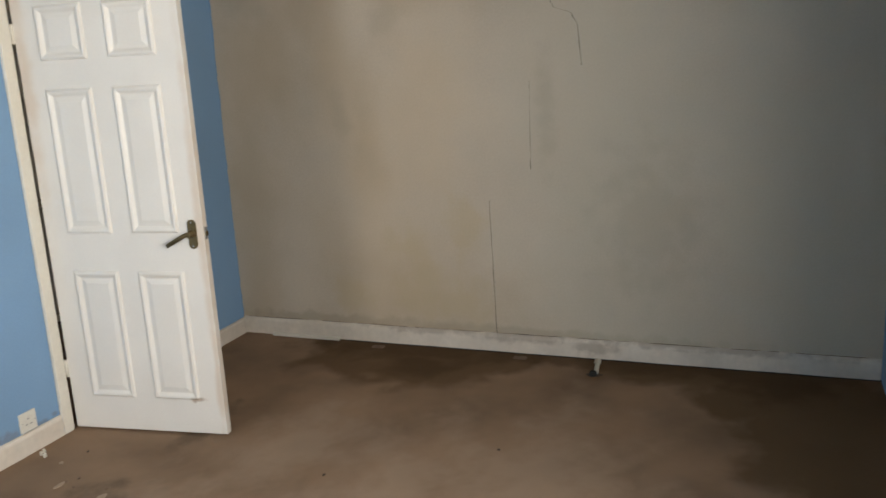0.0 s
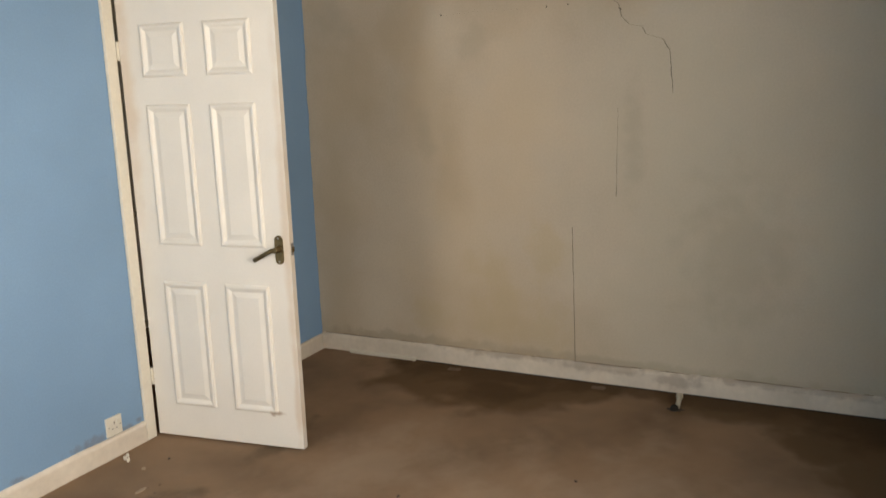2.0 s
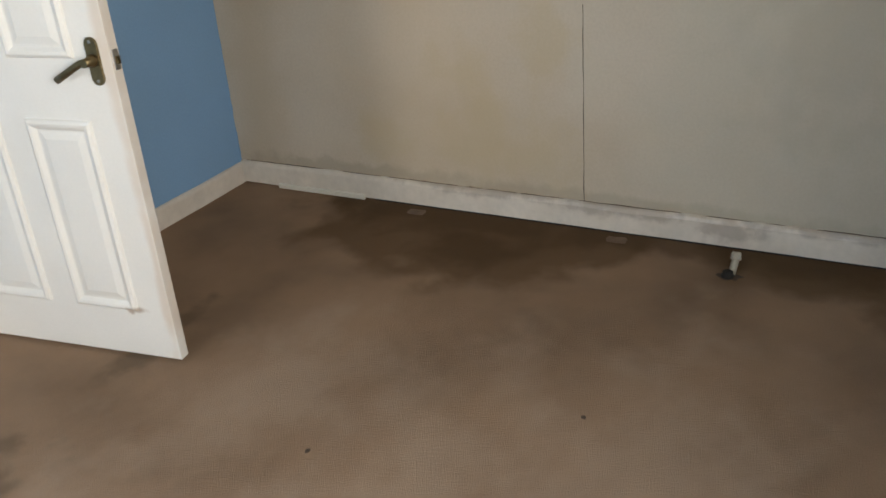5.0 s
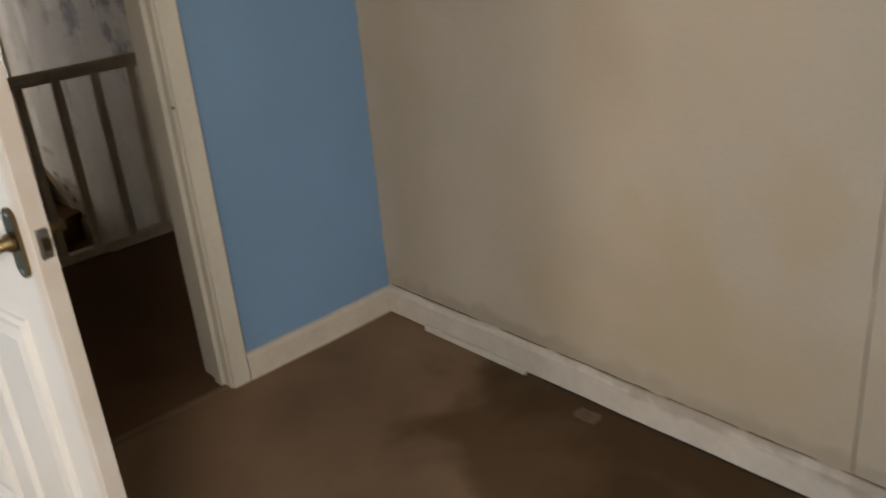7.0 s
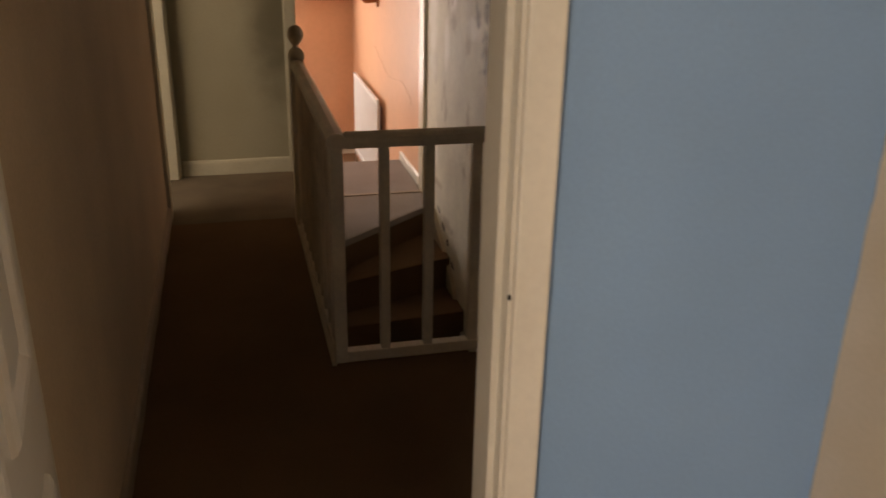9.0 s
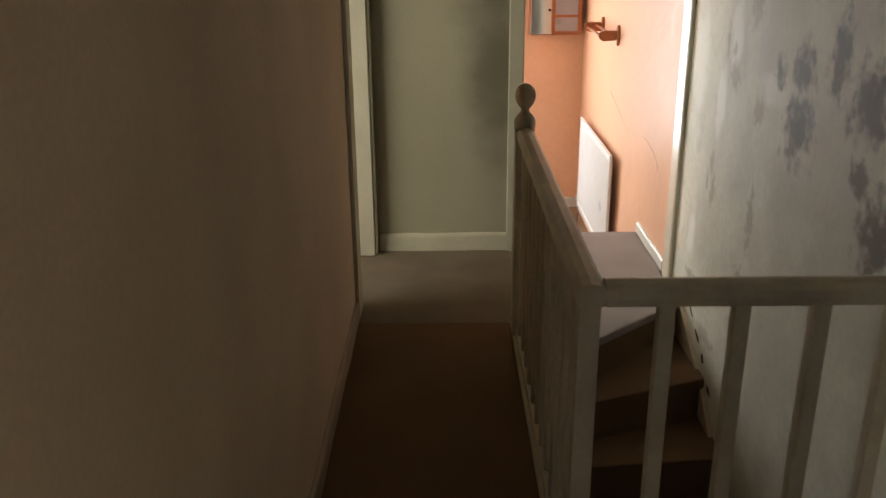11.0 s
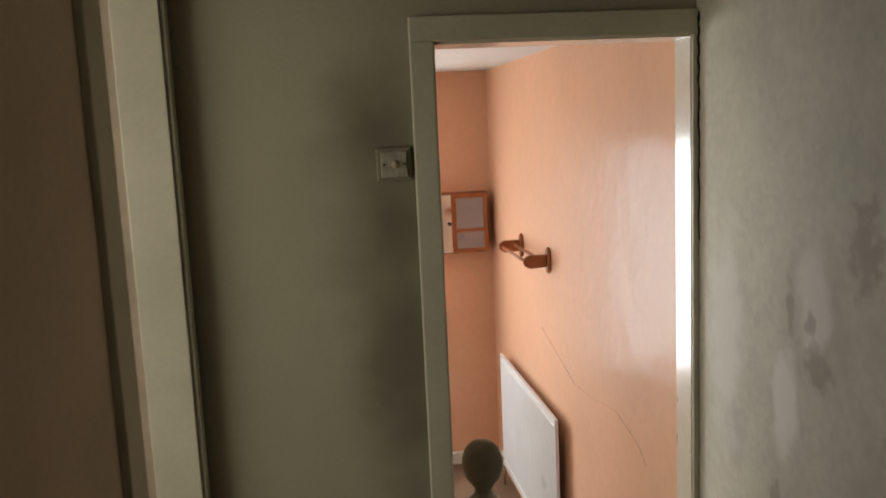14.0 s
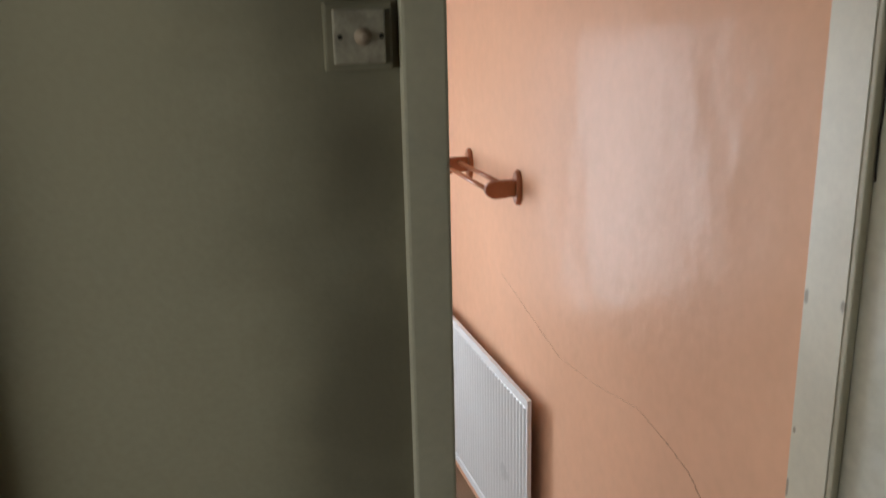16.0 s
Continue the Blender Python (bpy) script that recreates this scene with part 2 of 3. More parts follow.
M_ORANGE.node_tree.nodes["Principled BSDF"].inputs["Coat Roughness"].default_value = 0.19
ripple(M_ORANGE, 5.0, 0.013)
M_PSKIRT = material("brown_painted_skirting", (0.42, 0.33, 0.24), 0.5, vary=0.12, big=5, fine=40, bump=0.1)
M_GLOSS = material("aged_white_gloss_paint", (0.74, 0.7, 0.6), 0.35, vary=0.05, big=5, fine=80, bump=0.06)
M_SKIRT = material("dirty_white_skirting_paint", (0.73, 0.66, 0.56), 0.5, vary=0.09, big=5, fine=35, bump=0.12)
add_spots(M_SKIRT, [((1.37, -2.12, 0.07), (1, 0.09, 0.05)), ((1.37, -1.75, 0.1), (1, 0.2, 0.03)), ((1.37, -1.2, 0.1), (1, 0.3, 0.02)), ((1.37, -2.7, 0.1), (1, 0.5, 0.02))], (0.3, 0.25, 0.2), 0.6, 0.6, 0.8, 18)
M_DOOR = material("white_door_paint", (0.74, 0.71, 0.65), 0.38, vary=0.03, big=4, fine=140, bump=0.08)
add_spots(M_DOOR, [((0.1, -0.757, 1.0), (0.06, 0.018, 0.55)), ((0.1, -0.757, 0.3), (0.06, 0.014, 0.3)), ((0.02, -0.045, 1.6), (0.05, 0.03, 0.4))], (0.55, 0.42, 0.3), 0.5, 0.8, 0.6, 9)
add_spots(M_DOOR, [((0.088, -0.655, 0.17), (0.05, 0.028, 0.01)), ((0.086, -0.63, 0.165), (0.05, 0.012, 0.012))], (0.3, 0.2, 0.12), 0.7, 0.6, 0.4, 30)
M_CREAM = material("cream_frame_paint", (0.6, 0.56, 0.42), 0.4, vary=0.07, big=5, fine=70, bump=0.1)
M_RAIL = material("grubby_cream_rail_paint", (0.68, 0.585, 0.43), 0.42, vary=0.12, big=7, fine=70, bump=0.12)
M_CEIL = material("white_ceiling_paint", (0.75, 0.72, 0.68), 0.85, vary=0.05, big=2, fine=60, bump=0.15)
M_BRASS = material("tarnished_brass", (0.24, 0.18, 0.09), 0.4, 1.0, vary=0.2, big=30, fine=200, bump=0.1)
M_STEEL = material("dull_steel", (0.5, 0.48, 0.45), 0.4, 1.0, vary=0.15, big=30, fine=200, bump=0.1)
M_PLASTIC = material("yellowed_white_plastic", (0.72, 0.69, 0.6), 0.35, vary=0.06, big=12, fine=150, bump=0.03)
M_OLDPLASTIC = material("grimy_yellow_plastic", (0.5, 0.45, 0.345), 0.45, vary=0.2, big=40, fine=150, bump=0.05)
M_LINING = material("shiny_white_lining_paint", (0.74, 0.68, 0.53), 0.4, vary=0.06, big=5, fine=60, bump=0.03, spec=0.35, coat=0.9)
ripple(M_LINING, 7.0, 0.0015)
add_spots(M_LINING, [((1.444, 3.884, 0.91), (0.05, 0.006, 0.014)), ((1.444, 3.788, 0.92), (0.05, 0.005, 0.012)), ((1.444, 3.882, 0.63), (0.05, 0.004, 0.007)), ((1.444, 3.887, 0.5), (0.05, 0.004, 0.02))], (0.25, 0.19, 0.13), 0.75, 0.4, 0.3, 60)
M_TILE = material("white_bathroom_paint", (0.78, 0.74, 0.68), 0.5, vary=0.04, big=3, fine=60, bump=0.05)
M_PINE = material("orange_varnished_pine", (0.42, 0.13, 0.04), 0.35, vary=0.16, big=9, fine=90, bump=0.1)
M_RAD = material("white_radiator_enamel", (0.8, 0.8, 0.79), 0.3, vary=0.03, big=4, fine=90, bump=0.03)
M_DARK = material("black_grime", (0.02, 0.018, 0.015), 0.9, vary=0.2, big=20, fine=120, bump=0.3)
M_GRIT = material("dark_grit", (0.09, 0.062, 0.042), 0.9, vary=0.2, big=20, fine=120, bump=0.3)
M_MIRROR = material("mirror_glass", (0.85, 0.87, 0.88), 0.05, 1.0, vary=0.01, big=5, fine=50, bump=0.0)
M_FROST = material("pale_frosted_panel", (0.36, 0.31, 0.31), 0.3, vary=0.04, big=8, fine=80, bump=0.05)
M_PALE = material("pale_torn_paper", (0.43, 0.32, 0.22), 0.9, vary=0.15, big=20, fine=150, bump=0.3)
M_DIMCEIL = material("low_bounce_ceiling_paint", (0.56, 0.5, 0.41), 0.85, vary=0.06, big=2, fine=60, bump=0.15)
M_PATCH = material("pale_plaster_dust", (0.22, 0.145, 0.092), 0.95, vary=0.2, big=20, fine=150, bump=0.5)


# ---- mesh helpers ----
def box_bm(x0, y0, z0, x1, y1, z1, bevel=0.0, bm=None):
    bm = bm or bmesh.new()
    vs = [bm.verts.new((x, y, z)) for z in (z0, z1) for y in (y0, y1) for x in (x0, x1)]
    fs = [(0, 2, 3, 1), (4, 5, 7, 6), (0, 1, 5, 4), (2, 6, 7, 3), (0, 4, 6, 2), (1, 3, 7, 5)]
    faces = [bm.faces.new([vs[i] for i in f]) for f in fs]
    if bevel:
        edges = list({e for f in faces for e in f.edges})
        bmesh.ops.bevel(bm, geom=edges, offset=bevel, segments=2, affect="EDGES", profile=0.6)
    return bm


def prism_bm(pts, z0, z1, bevel=0.0):
    """An upright prism over an outline of (x, y)."""
    bm = bmesh.new()
    lo = [bm.verts.new((x, y, z0)) for x, y in pts]
    hi = [bm.verts.new((x, y, z1)) for x, y in pts]
    n = len(pts)
    bm.faces.new(lo[::-1])
    bm.faces.new(hi)
    for i in range(n):
        bm.faces.new((lo[i], lo[(i + 1) % n], hi[(i + 1) % n], hi[i]))
    bmesh.ops.recalc_face_normals(bm, faces=bm.faces)
    if bevel:
        bmesh.ops.bevel(bm, geom=list(bm.edges), offset=bevel, segments=3, affect="EDGES", profile=0.6)
    return bm


def lathe_bm(profile, n=20, bm=None):
    """A turned piece about z from (radius, height) pairs."""
    bm = bm or bmesh.new()
    rings = [[bm.verts.new((r * math.cos(2 * math.pi * i / n), r * math.sin(2 * math.pi * i / n), z)) for i in range(n)] for r, z in profile]
    for a, b in zip(rings, rings[1:]):
        for i in range(n):
            bm.faces.new((a[i], a[(i + 1) % n], b[(i + 1) % n], b[i])).smooth = True
    bm.faces.new(rings[0][::-1])
    bm.faces.new(rings[-1])
    return bm


def tube_bm(points, r, n=12, bm=None):
    """A round bar along a line of points."""
    bm = bm or bmesh.new()
    pts = [Vector(p) for p in points]
    rings = []
    for i, p in enumerate(pts):
        d = (pts[min(i + 1, len(pts) - 1)] - pts[max(i - 1, 0)]).normalized()
        a = d.cross(Vector((0.31, 0.2, 0.93))).normalized()
        b = d.cross(a)
        rings.append([bm.verts.new(p + r * (math.cos(2 * math.pi * k / n) * a + math.sin(2 * math.pi * k / n) * b)) for k in range(n)])
    for u, v in zip(rings, rings[1:]):
        for k in range(n):
            bm.faces.new((u[k], u[(k + 1) % n], v[(k + 1) % n], v[k])).smooth = True
    bm.faces.new(rings[0][::-1])
    bm.faces.new(rings[-1])
    bmesh.ops.recalc_face_normals(bm, faces=bm.faces)
    return bm


def mesh_ob(name, bm, mat):
    me = bpy.data.meshes.new(name)
    bm.to_mesh(me)
    bm.free()
    me.materials.append(mat)
    return new(name, me)


def part(name, bm, mat, parent, label=""):
    ob = mesh_ob(name, bm, mat)
    ob.parent = parent
    if label:
        tagged(ob, label)
    return ob


def structure(name, bm, mat, label, category):
    return tagged(mesh_ob(name, bm, mat), label, category, kind="structure")


def thing(name, label, category, m=None, group=""):
    ob = new(name)
    ob.empty_display_size = 0.1
    if m is not None:
        ob.matrix_world = m
    return tagged(ob, label, category, group)


def boxes(*rows):
    bm = bmesh.new()
    for r in rows:
        box_bm(*r, bm=bm)
    return bm


def soft_boxes(*rows, bevel=0.005):
    """Several boards with rounded edges in one mesh."""
    bm = bmesh.new()
    for r in rows:
        one = box_bm(*r, bevel=bevel)
        me = bpy.data.meshes.new("board")
        one.to_mesh(me)
        one.free()
        bm.from_mesh(me)
        bpy.data.meshes.remove(me)
    return bm


# ---- sizes ----
XB = 1.39       # beige wall of the bedroom
XS = 1.465      # stained wall of the stairs
XL = -0.015     # wall along the passage
YO = 3.79       # wall at the end of the landing
YF = 6.85       # far wall of the bathroom
ZP = -0.18      # platform before the bathroom
ZB = -0.75      # bathroom floor
YW = 0.15       # back of the blue wall
OP = 0.735      # width of the bedroom doorway
CEIL = 2.45

# ---- bedroom shell ----
structure("floor_bedroom", box_bm(-4.2, YS, -0.2, XB, 0.0, 0.0), M_CARPET, "worn brown carpet with dark damp stains and shade painted by the window wall", "floor")
structure("wall_blue", boxes((-4.2, 0.0, -0.2, -0.04, YW, CEIL), (-0.04, 0.0, 2.03, OP + 0.03, YW, CEIL), (OP + 0.03, 0.0, -0.2, XS + 0.1, YW, CEIL)), M_BLUE, "blue painted bedroom wall with doorway", "wall")
structure("wall_beige", box_bm(XB, YS - 0.28, -0.2, XB + 0.12, 0.0, CEIL), M_BEIGE, "stained beige papered wall with cracks, shade painted toward the window wall", "wall")
structure("wall_south", boxes((-4.3, YS - 0.28, -0.2, -2.87, YS, CEIL), (-1.03, YS - 0.28, -0.2, XB, YS, CEIL), (-2.87, YS - 0.28, -0.2, -1.03, YS, 0.9), (-2.87, YS - 0.28, 2.1, -1.03, YS, CEIL)), M_BLUE, "blue bedroom wall with window opening", "wall")
structure("wall_west", boxes((-4.4, YS, -0.2, -4.2, -1.17, CEIL), (-4.4, -0.23, -0.2, -4.2, 0.15, CEIL), (-4.4, -1.17, -0.2, -4.2, -0.23, 0.87), (-4.4, -1.17, 2.13, -4.2, -0.23, CEIL)), M_BLUE, "blue bedroom wall with window opening", "wall")
structure("wall_light_block", box_bm(-4.2, YS, 0.0, -3.05, -1.05, CEIL), M_BLUE, "unseen blue block added to keep west window light off the beige wall", "wall")
structure("ceiling_bedroom", box_bm(-4.4, YS - 0.28, CEIL, XB + 0.12, 0.15, CEIL + 0.1), M_DIMCEIL, "unseen bedroom ceiling, toned down to lower bounced light", "ceiling")

# ---- landing shell ----
structure("floor_landing", boxes((XL - 0.01, 0.0, -0.2, XS, 1.40, -0.002), (XL, 1.40, -0.2, 0.60, 2.95, -0.002)), M_CARPET2, "dark brown landing carpet", "floor")
structure("floor_landing_end", boxes((-0.2, 2.99, -0.2, XL, YO, -0.003), (XL, 2.95, -0.2, 0.66, YO, -0.001)), M_CARPET4, "greyer worn carpet at the landing end", "floor")
structure("wall_passage", boxes((XL - 0.1, YW, -0.2, XL, 3.11, CEIL), (XL - 0.1, 3.11, 2.0, XL, YO, CEIL)), M_PASSAGE, "brown papered passage wall", "wall")
structure("wall_landing_end", boxes((-2.9, YO, -0.9, 0.688, YO + 0.1, CEIL), (0.688, YO, 1.748, XS, YO + 0.1, CEIL)), M_OLIVE, "cream painted wall at landing end, shade painted beside the doorway", "wall")
structure("wall_stairs", box_bm(XS, YW, -2.9, XS + 0.1, YO + 0.1, CEIL), M_STAIN, "white papered stair wall with black mould stains", "wall")
structure("ceiling_landing", box_bm(-2.9, YW, CEIL, XS + 0.1, YO + 0.1, CEIL + 0.1), M_CEIL, "white painted landing ceiling", "ceiling")
structure("wall_under_landing", boxes((0.58, 1.38, -2.9, 0.60, 2.95, -0.2), (0.58, 1.36, -2.9, XS, 1.38, -0.2)), M_OLIVE, "cream wall below landing edge", "wall")
structure("floor_hall", box_bm(0.5, YW, -2.95, XS, YO, -2.85), M_CARPET2, "dark brown hall carpet", "floor")
# room beside the landing
structure("floor_side_room", box_bm(-1.7, YW, -0.2, XL - 0.02, YO, -0.004), M_CARPET2, "dark brown carpet of the side room", "floor")
structure("wall_side_room", boxes((-1.8, YW, -0.2, -1.7, 1.23, CEIL), (-1.8, 3.17, -0.2, -1.7, YO, CEIL), (-1.8, 1.23, -0.2, -1.7, 3.17, 0.75), (-1.8, 1.23, 1.95, -1.7, 3.17, CEIL)), M_OLIVE, "cream wall of the side room", "wall")

# ---- bathroom shell ----
structure("floor_bathroom", box_bm(-0.6, YO + 0.1, ZB - 0.1, XS, YF, ZB), M_CARPET, "brown bathroom carpet on the lower level", "floor")
structure("wall_bathroom_side", box_bm(XS, YO + 0.1, ZB - 0.1, XS + 0.1, YF + 0.1, 1.95), M_ORANGE, "glossy orange bathroom wall with crack", "wall")
structure("wall_bathroom_far", boxes((0.55, YF, ZB - 0.1, XS, YF + 0.1, 1.95), (-0.6, YF, ZB - 0.1, -0.4, YF + 0.1, 1.95), (-0.4, YF, ZB - 0.1, 0.55, YF + 0.1, -0.25), (-0.4, YF, 1.36, 0.55, YF + 0.1, 1.95)), M_ORANGE, "orange bathroom wall with window opening", "wall")
structure("wall_bathroom_left", box_bm(-0.7, YO + 0.1, ZB - 0.1, -0.6, YF + 0.1, 1.95), M_TILE, "white bathroom wall", "wall")
structure("wall_bathroom_back", boxes((-0.6, YO + 0.1, ZB - 0.1, 0.688, YO + 0.14, 1.95), (0.688, YO + 0.1, 1.748, XS, YO + 0.14, 1.95)), M_TILE, "white bathroom wall around the doorway", "wall")
structure("ceiling_bathroom", box_bm(-0.7, YO + 0.1, 1.84, XS + 0.1, YF + 0.1, 1.94), M_CEIL, "white bathroom ceiling", "ceiling")
# uneven edge of the blue paint in the corner
edge = bmesh.new()
row = []
re = random.Random(8)
wob = 0.006
for k in range(60):
    wob = min(0.014, max(0.001, wob + re.uniform(-0.004, 0.004)))
    z = 0.1 + (CEIL - 0.1) * k / 59
    row.append((edge.verts.new((XB - 0.0015, -0.0005, z)), edge.verts.new((XB - 0.0015, -wob, z))))
for a, b in zip(row, row[1:]):
    edge.faces.new((a[0], b[0], b[1], a[1]))
part("paint_edge", edge, M_BLUE, bpy.data.objects["wall_blue"])

# ---- bedroom trim ----
def cap_profile(length, height, depth, bm=None):
    """A skirting board along +x with a rounded top, back at y = 0, front at -depth."""
    bm = bm or bmesh.new()
    prof = [(0, 0), (-depth, 0), (-depth, height * 0.82), (-depth * 0.8, height * 0.93), (-depth * 0.45, height * 0.99), (0, height)]
    n = max(2, int(length / 0.12))
    rings = []
    for i in range(n + 1):
        x = length * i / n
        w = 0.0012 * math.sin(i * 2.1) + 0.0008 * math.sin(i * 5.3)
        rings.append([bm.verts.new((x, y + (w if y else 0), z + (w if z else 0))) for y, z in prof])
    for a, b in zip(rings, rings[1:]):
        for k in range(len(prof)):
            j = (k + 1) % len(prof)
            bm.faces.new((a[k], a[j], b[j], b[k]))
    bm.faces.new(rings[0])
    bm.faces.new(rings[-1][::-1])
    bmesh.ops.recalc_face_normals(bm, faces=bm.faces)
    return bm


def skirting(name, m, length, height, depth, mat, label):
    ob = structure(name, cap_profile(length, height, depth), mat, label, "skirting board")
    ob.matrix_world = m
    return ob


skirting("baseboard_blue_left", pose(-4.2, 0, 0), 4.2 - 0.07, 0.095, 0.016, M_SKIRT, "dirty white skirting on the blue wall")
skirting("baseboard_blue_right", pose(0.803, 0, 0), XB - 0.803, 0.092, 0.016, M_SKIRT, "dirty white skirting beside the door frame")
skirting("baseboard_beige", pose(XB, -0.017, 0.006, 0, 0, -90), -YS - 0.02, 0.098, 0.018, M_SKIRT, "grimy white skirting under the beige wall")
structure("trim_floor_strip", box_bm(XB - 0.034, -0.655, 0.001, XB - 0.019, -0.215, 0.022, 0.003), M_GLOSS, "loose white strip along the skirting", "trim")
structure("trim_floor_gap", box_bm(XB - 0.018, YS, 0.0, XB - 0.002, -0.7, 0.0055), M_DARK, "dark dirty gap below the skirting", "trim")


def ribbon_bm(points, widths, axis="x", depth=0.0012):
    """A thin crack laid along points on a wall."""
    bm = bmesh.new()
    prev = None
    for (a, z), w in zip(points, widths):
        if axis == "x":
            lo, hi = bm.verts.new((0, a - w, z)), bm.verts.new((0, a + w, z))
        else:
            lo, hi = bm.verts.new((a - w, 0, z)), bm.verts.new((a + w, 0, z))
        if prev:
            bm.faces.new((prev[0], prev[1], hi, lo))
        prev = (lo, hi)
    ext = bmesh.ops.extrude_face_region(bm, geom=list(bm.faces))
    push = Vector((-depth, 0, 0)) if axis == "x" else Vector((0, -depth, 0))
    for v in [g for g in ext["geom"] if isinstance(g, bmesh.types.BMVert)]:
        v.co += push
    bmesh.ops.recalc_face_normals(bm, faces=bm.faces)
    return bm


def jagged(points, steps, amount, seed):
    r = random.Random(seed)
    out = []
    for (a0, z0), (a1, z1) in zip(points, points[1:]):
        for i in range(steps):
            f = i / steps
            out.append((a0 + (a1 - a0) * f + r.uniform(-amount, amount), z0 + (z1 - z0) * f))
    return out + [points[-1]]


M_CRACK = material("dark_crack", (0.05, 0.042, 0.035), 0.95, vary=0.2, big=20, fine=100, bump=0.1)
beige = bpy.data.objects["wall_beige"]


def wall_crack(points, seed, wide, parent, x, mat=M_CRACK, amount=0.003):
    pts = jagged(points, 7, amount, seed)
    r = random.Random(seed)
    ob = part("crack", ribbon_bm(pts, [wide * r.uniform(0.45, 1.1) for _ in pts]), mat, parent)
    ob.location = (x, 0, 0)
    return ob


wall_crack([(-1.6, 0.1), (-1.594, 0.45), (-1.587, 0.82)], 1, 0.0014, beige, XB, amount=0.001)
wall_crack([(-1.815, 0.985), (-1.817, 1.2)], 2, 0.0009, beige, XB, amount=0.0008)
wall_crack([(-1.817, 1.2), (-1.82, 1.42)], 3, 0.0004, beige, XB, amount=0.0008)
wall_crack([(-2.08, 1.49), (-2.075, 1.58), (-2.062, 1.69), (-2.03, 1.74), (-1.95, 1.765), (-1.935, 1.8), (-1.87, 1.815), (-1.835, 1.85), (-1.82, 1.91), (-1.76, 1.96), (-1.70, 2.0)], 4, 0.0016, beige, XB)
wall_crack([(-1.50, 2.1), (-1.495, 2.0)], 5, 0.0012, beige, XB)
wall_crack([(-0.88, 1.912), (-1.1, 1.925), (-1.35, 1.917)], 6, 0.0007, beige, XB, amount=0.002)
for i, (y, z) in enumerate([(-1.83, 1.885), (-1.57, 1.925), (-1.46, 1.92), (-2.32, 1.925), (-0.88, 1.915)]):
    nail = part("nail_hole", lathe_bm([(0.004, 0), (0.004, 0.002), (0.002, 0.0025)], 8), M_CRACK, beige)
    nail.matrix_world = pose(XB, y, z, 0, -90, 0)

M_DIRTLINE = material("brown_dirt_line", (0.17, 0.125, 0.085), 0.95, vary=0.25, big=9, fine=80, bump=0.2)
rg = random.Random(15)
y = -0.03
while y > YS + 0.2:
    ln = rg.uniform(0.1, 0.5)
    ups = [0.0006 + 0.0022 * rg.random() ** 2 for _ in range(12)]
    line = bmesh.new()
    lo = [line.verts.new((XB - 0.003, y - ln * k / 11, 0.1035)) for k in range(12)]
    hi = [line.verts.new((XB - 0.003, y - ln * k / 11, 0.1038 + (ups[k] if 0 < k < 11 else 0))) for k in range(12)]
    for k in range(11):
        line.faces.new((lo[k], lo[k + 1], hi[k + 1], hi[k]))
    ext = bmesh.ops.extrude_face_region(line, geom=list(line.faces))
    for v in [g for g in ext["geom"] if isinstance(g, bmesh.types.BMVert)]:
        v.co.x += 0.004
    bmesh.ops.recalc_face_normals(line, faces=line.faces)
    part("caulk_gap", line, M_DIRTLINE, beige)
    y -= ln + rg.uniform(0.0, 0.05)

# ---- bedroom door frame ----
structure("door_frame_bedroom", boxes((-0.04, -0.004, 0, -0.007, YW + 0.004, 2.0), (OP, -0.004, 0, OP + 0.03, YW + 0.004, 2.0), (-0.04, -0.004, 2.0, OP + 0.03, YW + 0.004, 2.03), (-0.007, 0.03, 0, 0.005, 0.07, 2.0), (OP - 0.012, 0.03, 0, OP, 0.07, 2.0), (0.005, 0.03, 1.988, OP - 0.012, 0.07, 2.0)), M_GLOSS, "aged white painted door lining", "door frame")
for nm, yb, yf in (("trim_architrave_bedroom", -0.018, 0.0), ("trim_architrave_landing", YW, YW + 0.018)):
    bm = soft_boxes((-0.068, yb, 0, -0.012, yf, 2.008), (OP + 0.006, yb, 0, OP + 0.065, yf, 2.008), (-0.068, yb, 2.008, OP + 0.065, yf, 2.066))
    structure(nm, bm, M_GLOSS, "aged white architrave round the bedroom doorway", "architrave")
strike = thing("strike_hole", "small dark screw hole in the door lining", "strike hole")
part("recess", box_bm(OP - 0.0005, -0.0055, 0.88, OP + 0.005, -0.003, 0.889, 0.0005), M_DARK, strike)
structure("trim_carpet_bar", box_bm(-0.007, 0.006, -0.002, OP, 0.03, 0.004, 0.001), M_CARPET, "worn carpet joint under the doorway", "threshold")

# ---- panelled door leaf, standing open ----
LEAF = pose(0.0, -0.02, 0.012, 0, 0, -82.4)
door = thing("panel_door", "open white six-panel door with brass handle", "door", LEAF)
LW, LH, LT = 0.755, 1.975, 0.034
slab = part("slab", box_bm(0.002, 0, 0, LW, LT, LH, 0.002), M_DOOR, door)


def panel_bm(w, h):
    """A moulded panel: sloped rim standing proud, then a dished ring and a flat raised field."""
    bm = bmesh.new()
    rows = [(0.0, 0.0), (0.003, 0.007), (0.011, 0.0115), (0.019, 0.0095), (0.03, 0.0012), (0.036, 0.0012), (0.056, 0.006)]
    rings = []
    for inset, proud in rows:
        rings.append([bm.verts.new((x, -proud, z)) for x, z in ((inset, inset), (w - inset, inset), (w - inset, h - inset), (inset, h - inset))])
    for a, b in zip(rings, rings[1:]):
        for k in range(4):
            bm.faces.new((a[k], a[(k + 1) % 4], b[(k + 1) % 4], b[k]))
    bm.faces.new(rings[-1])
    bmesh.ops.recalc_face_normals(bm, faces=bm.faces)
    return bm


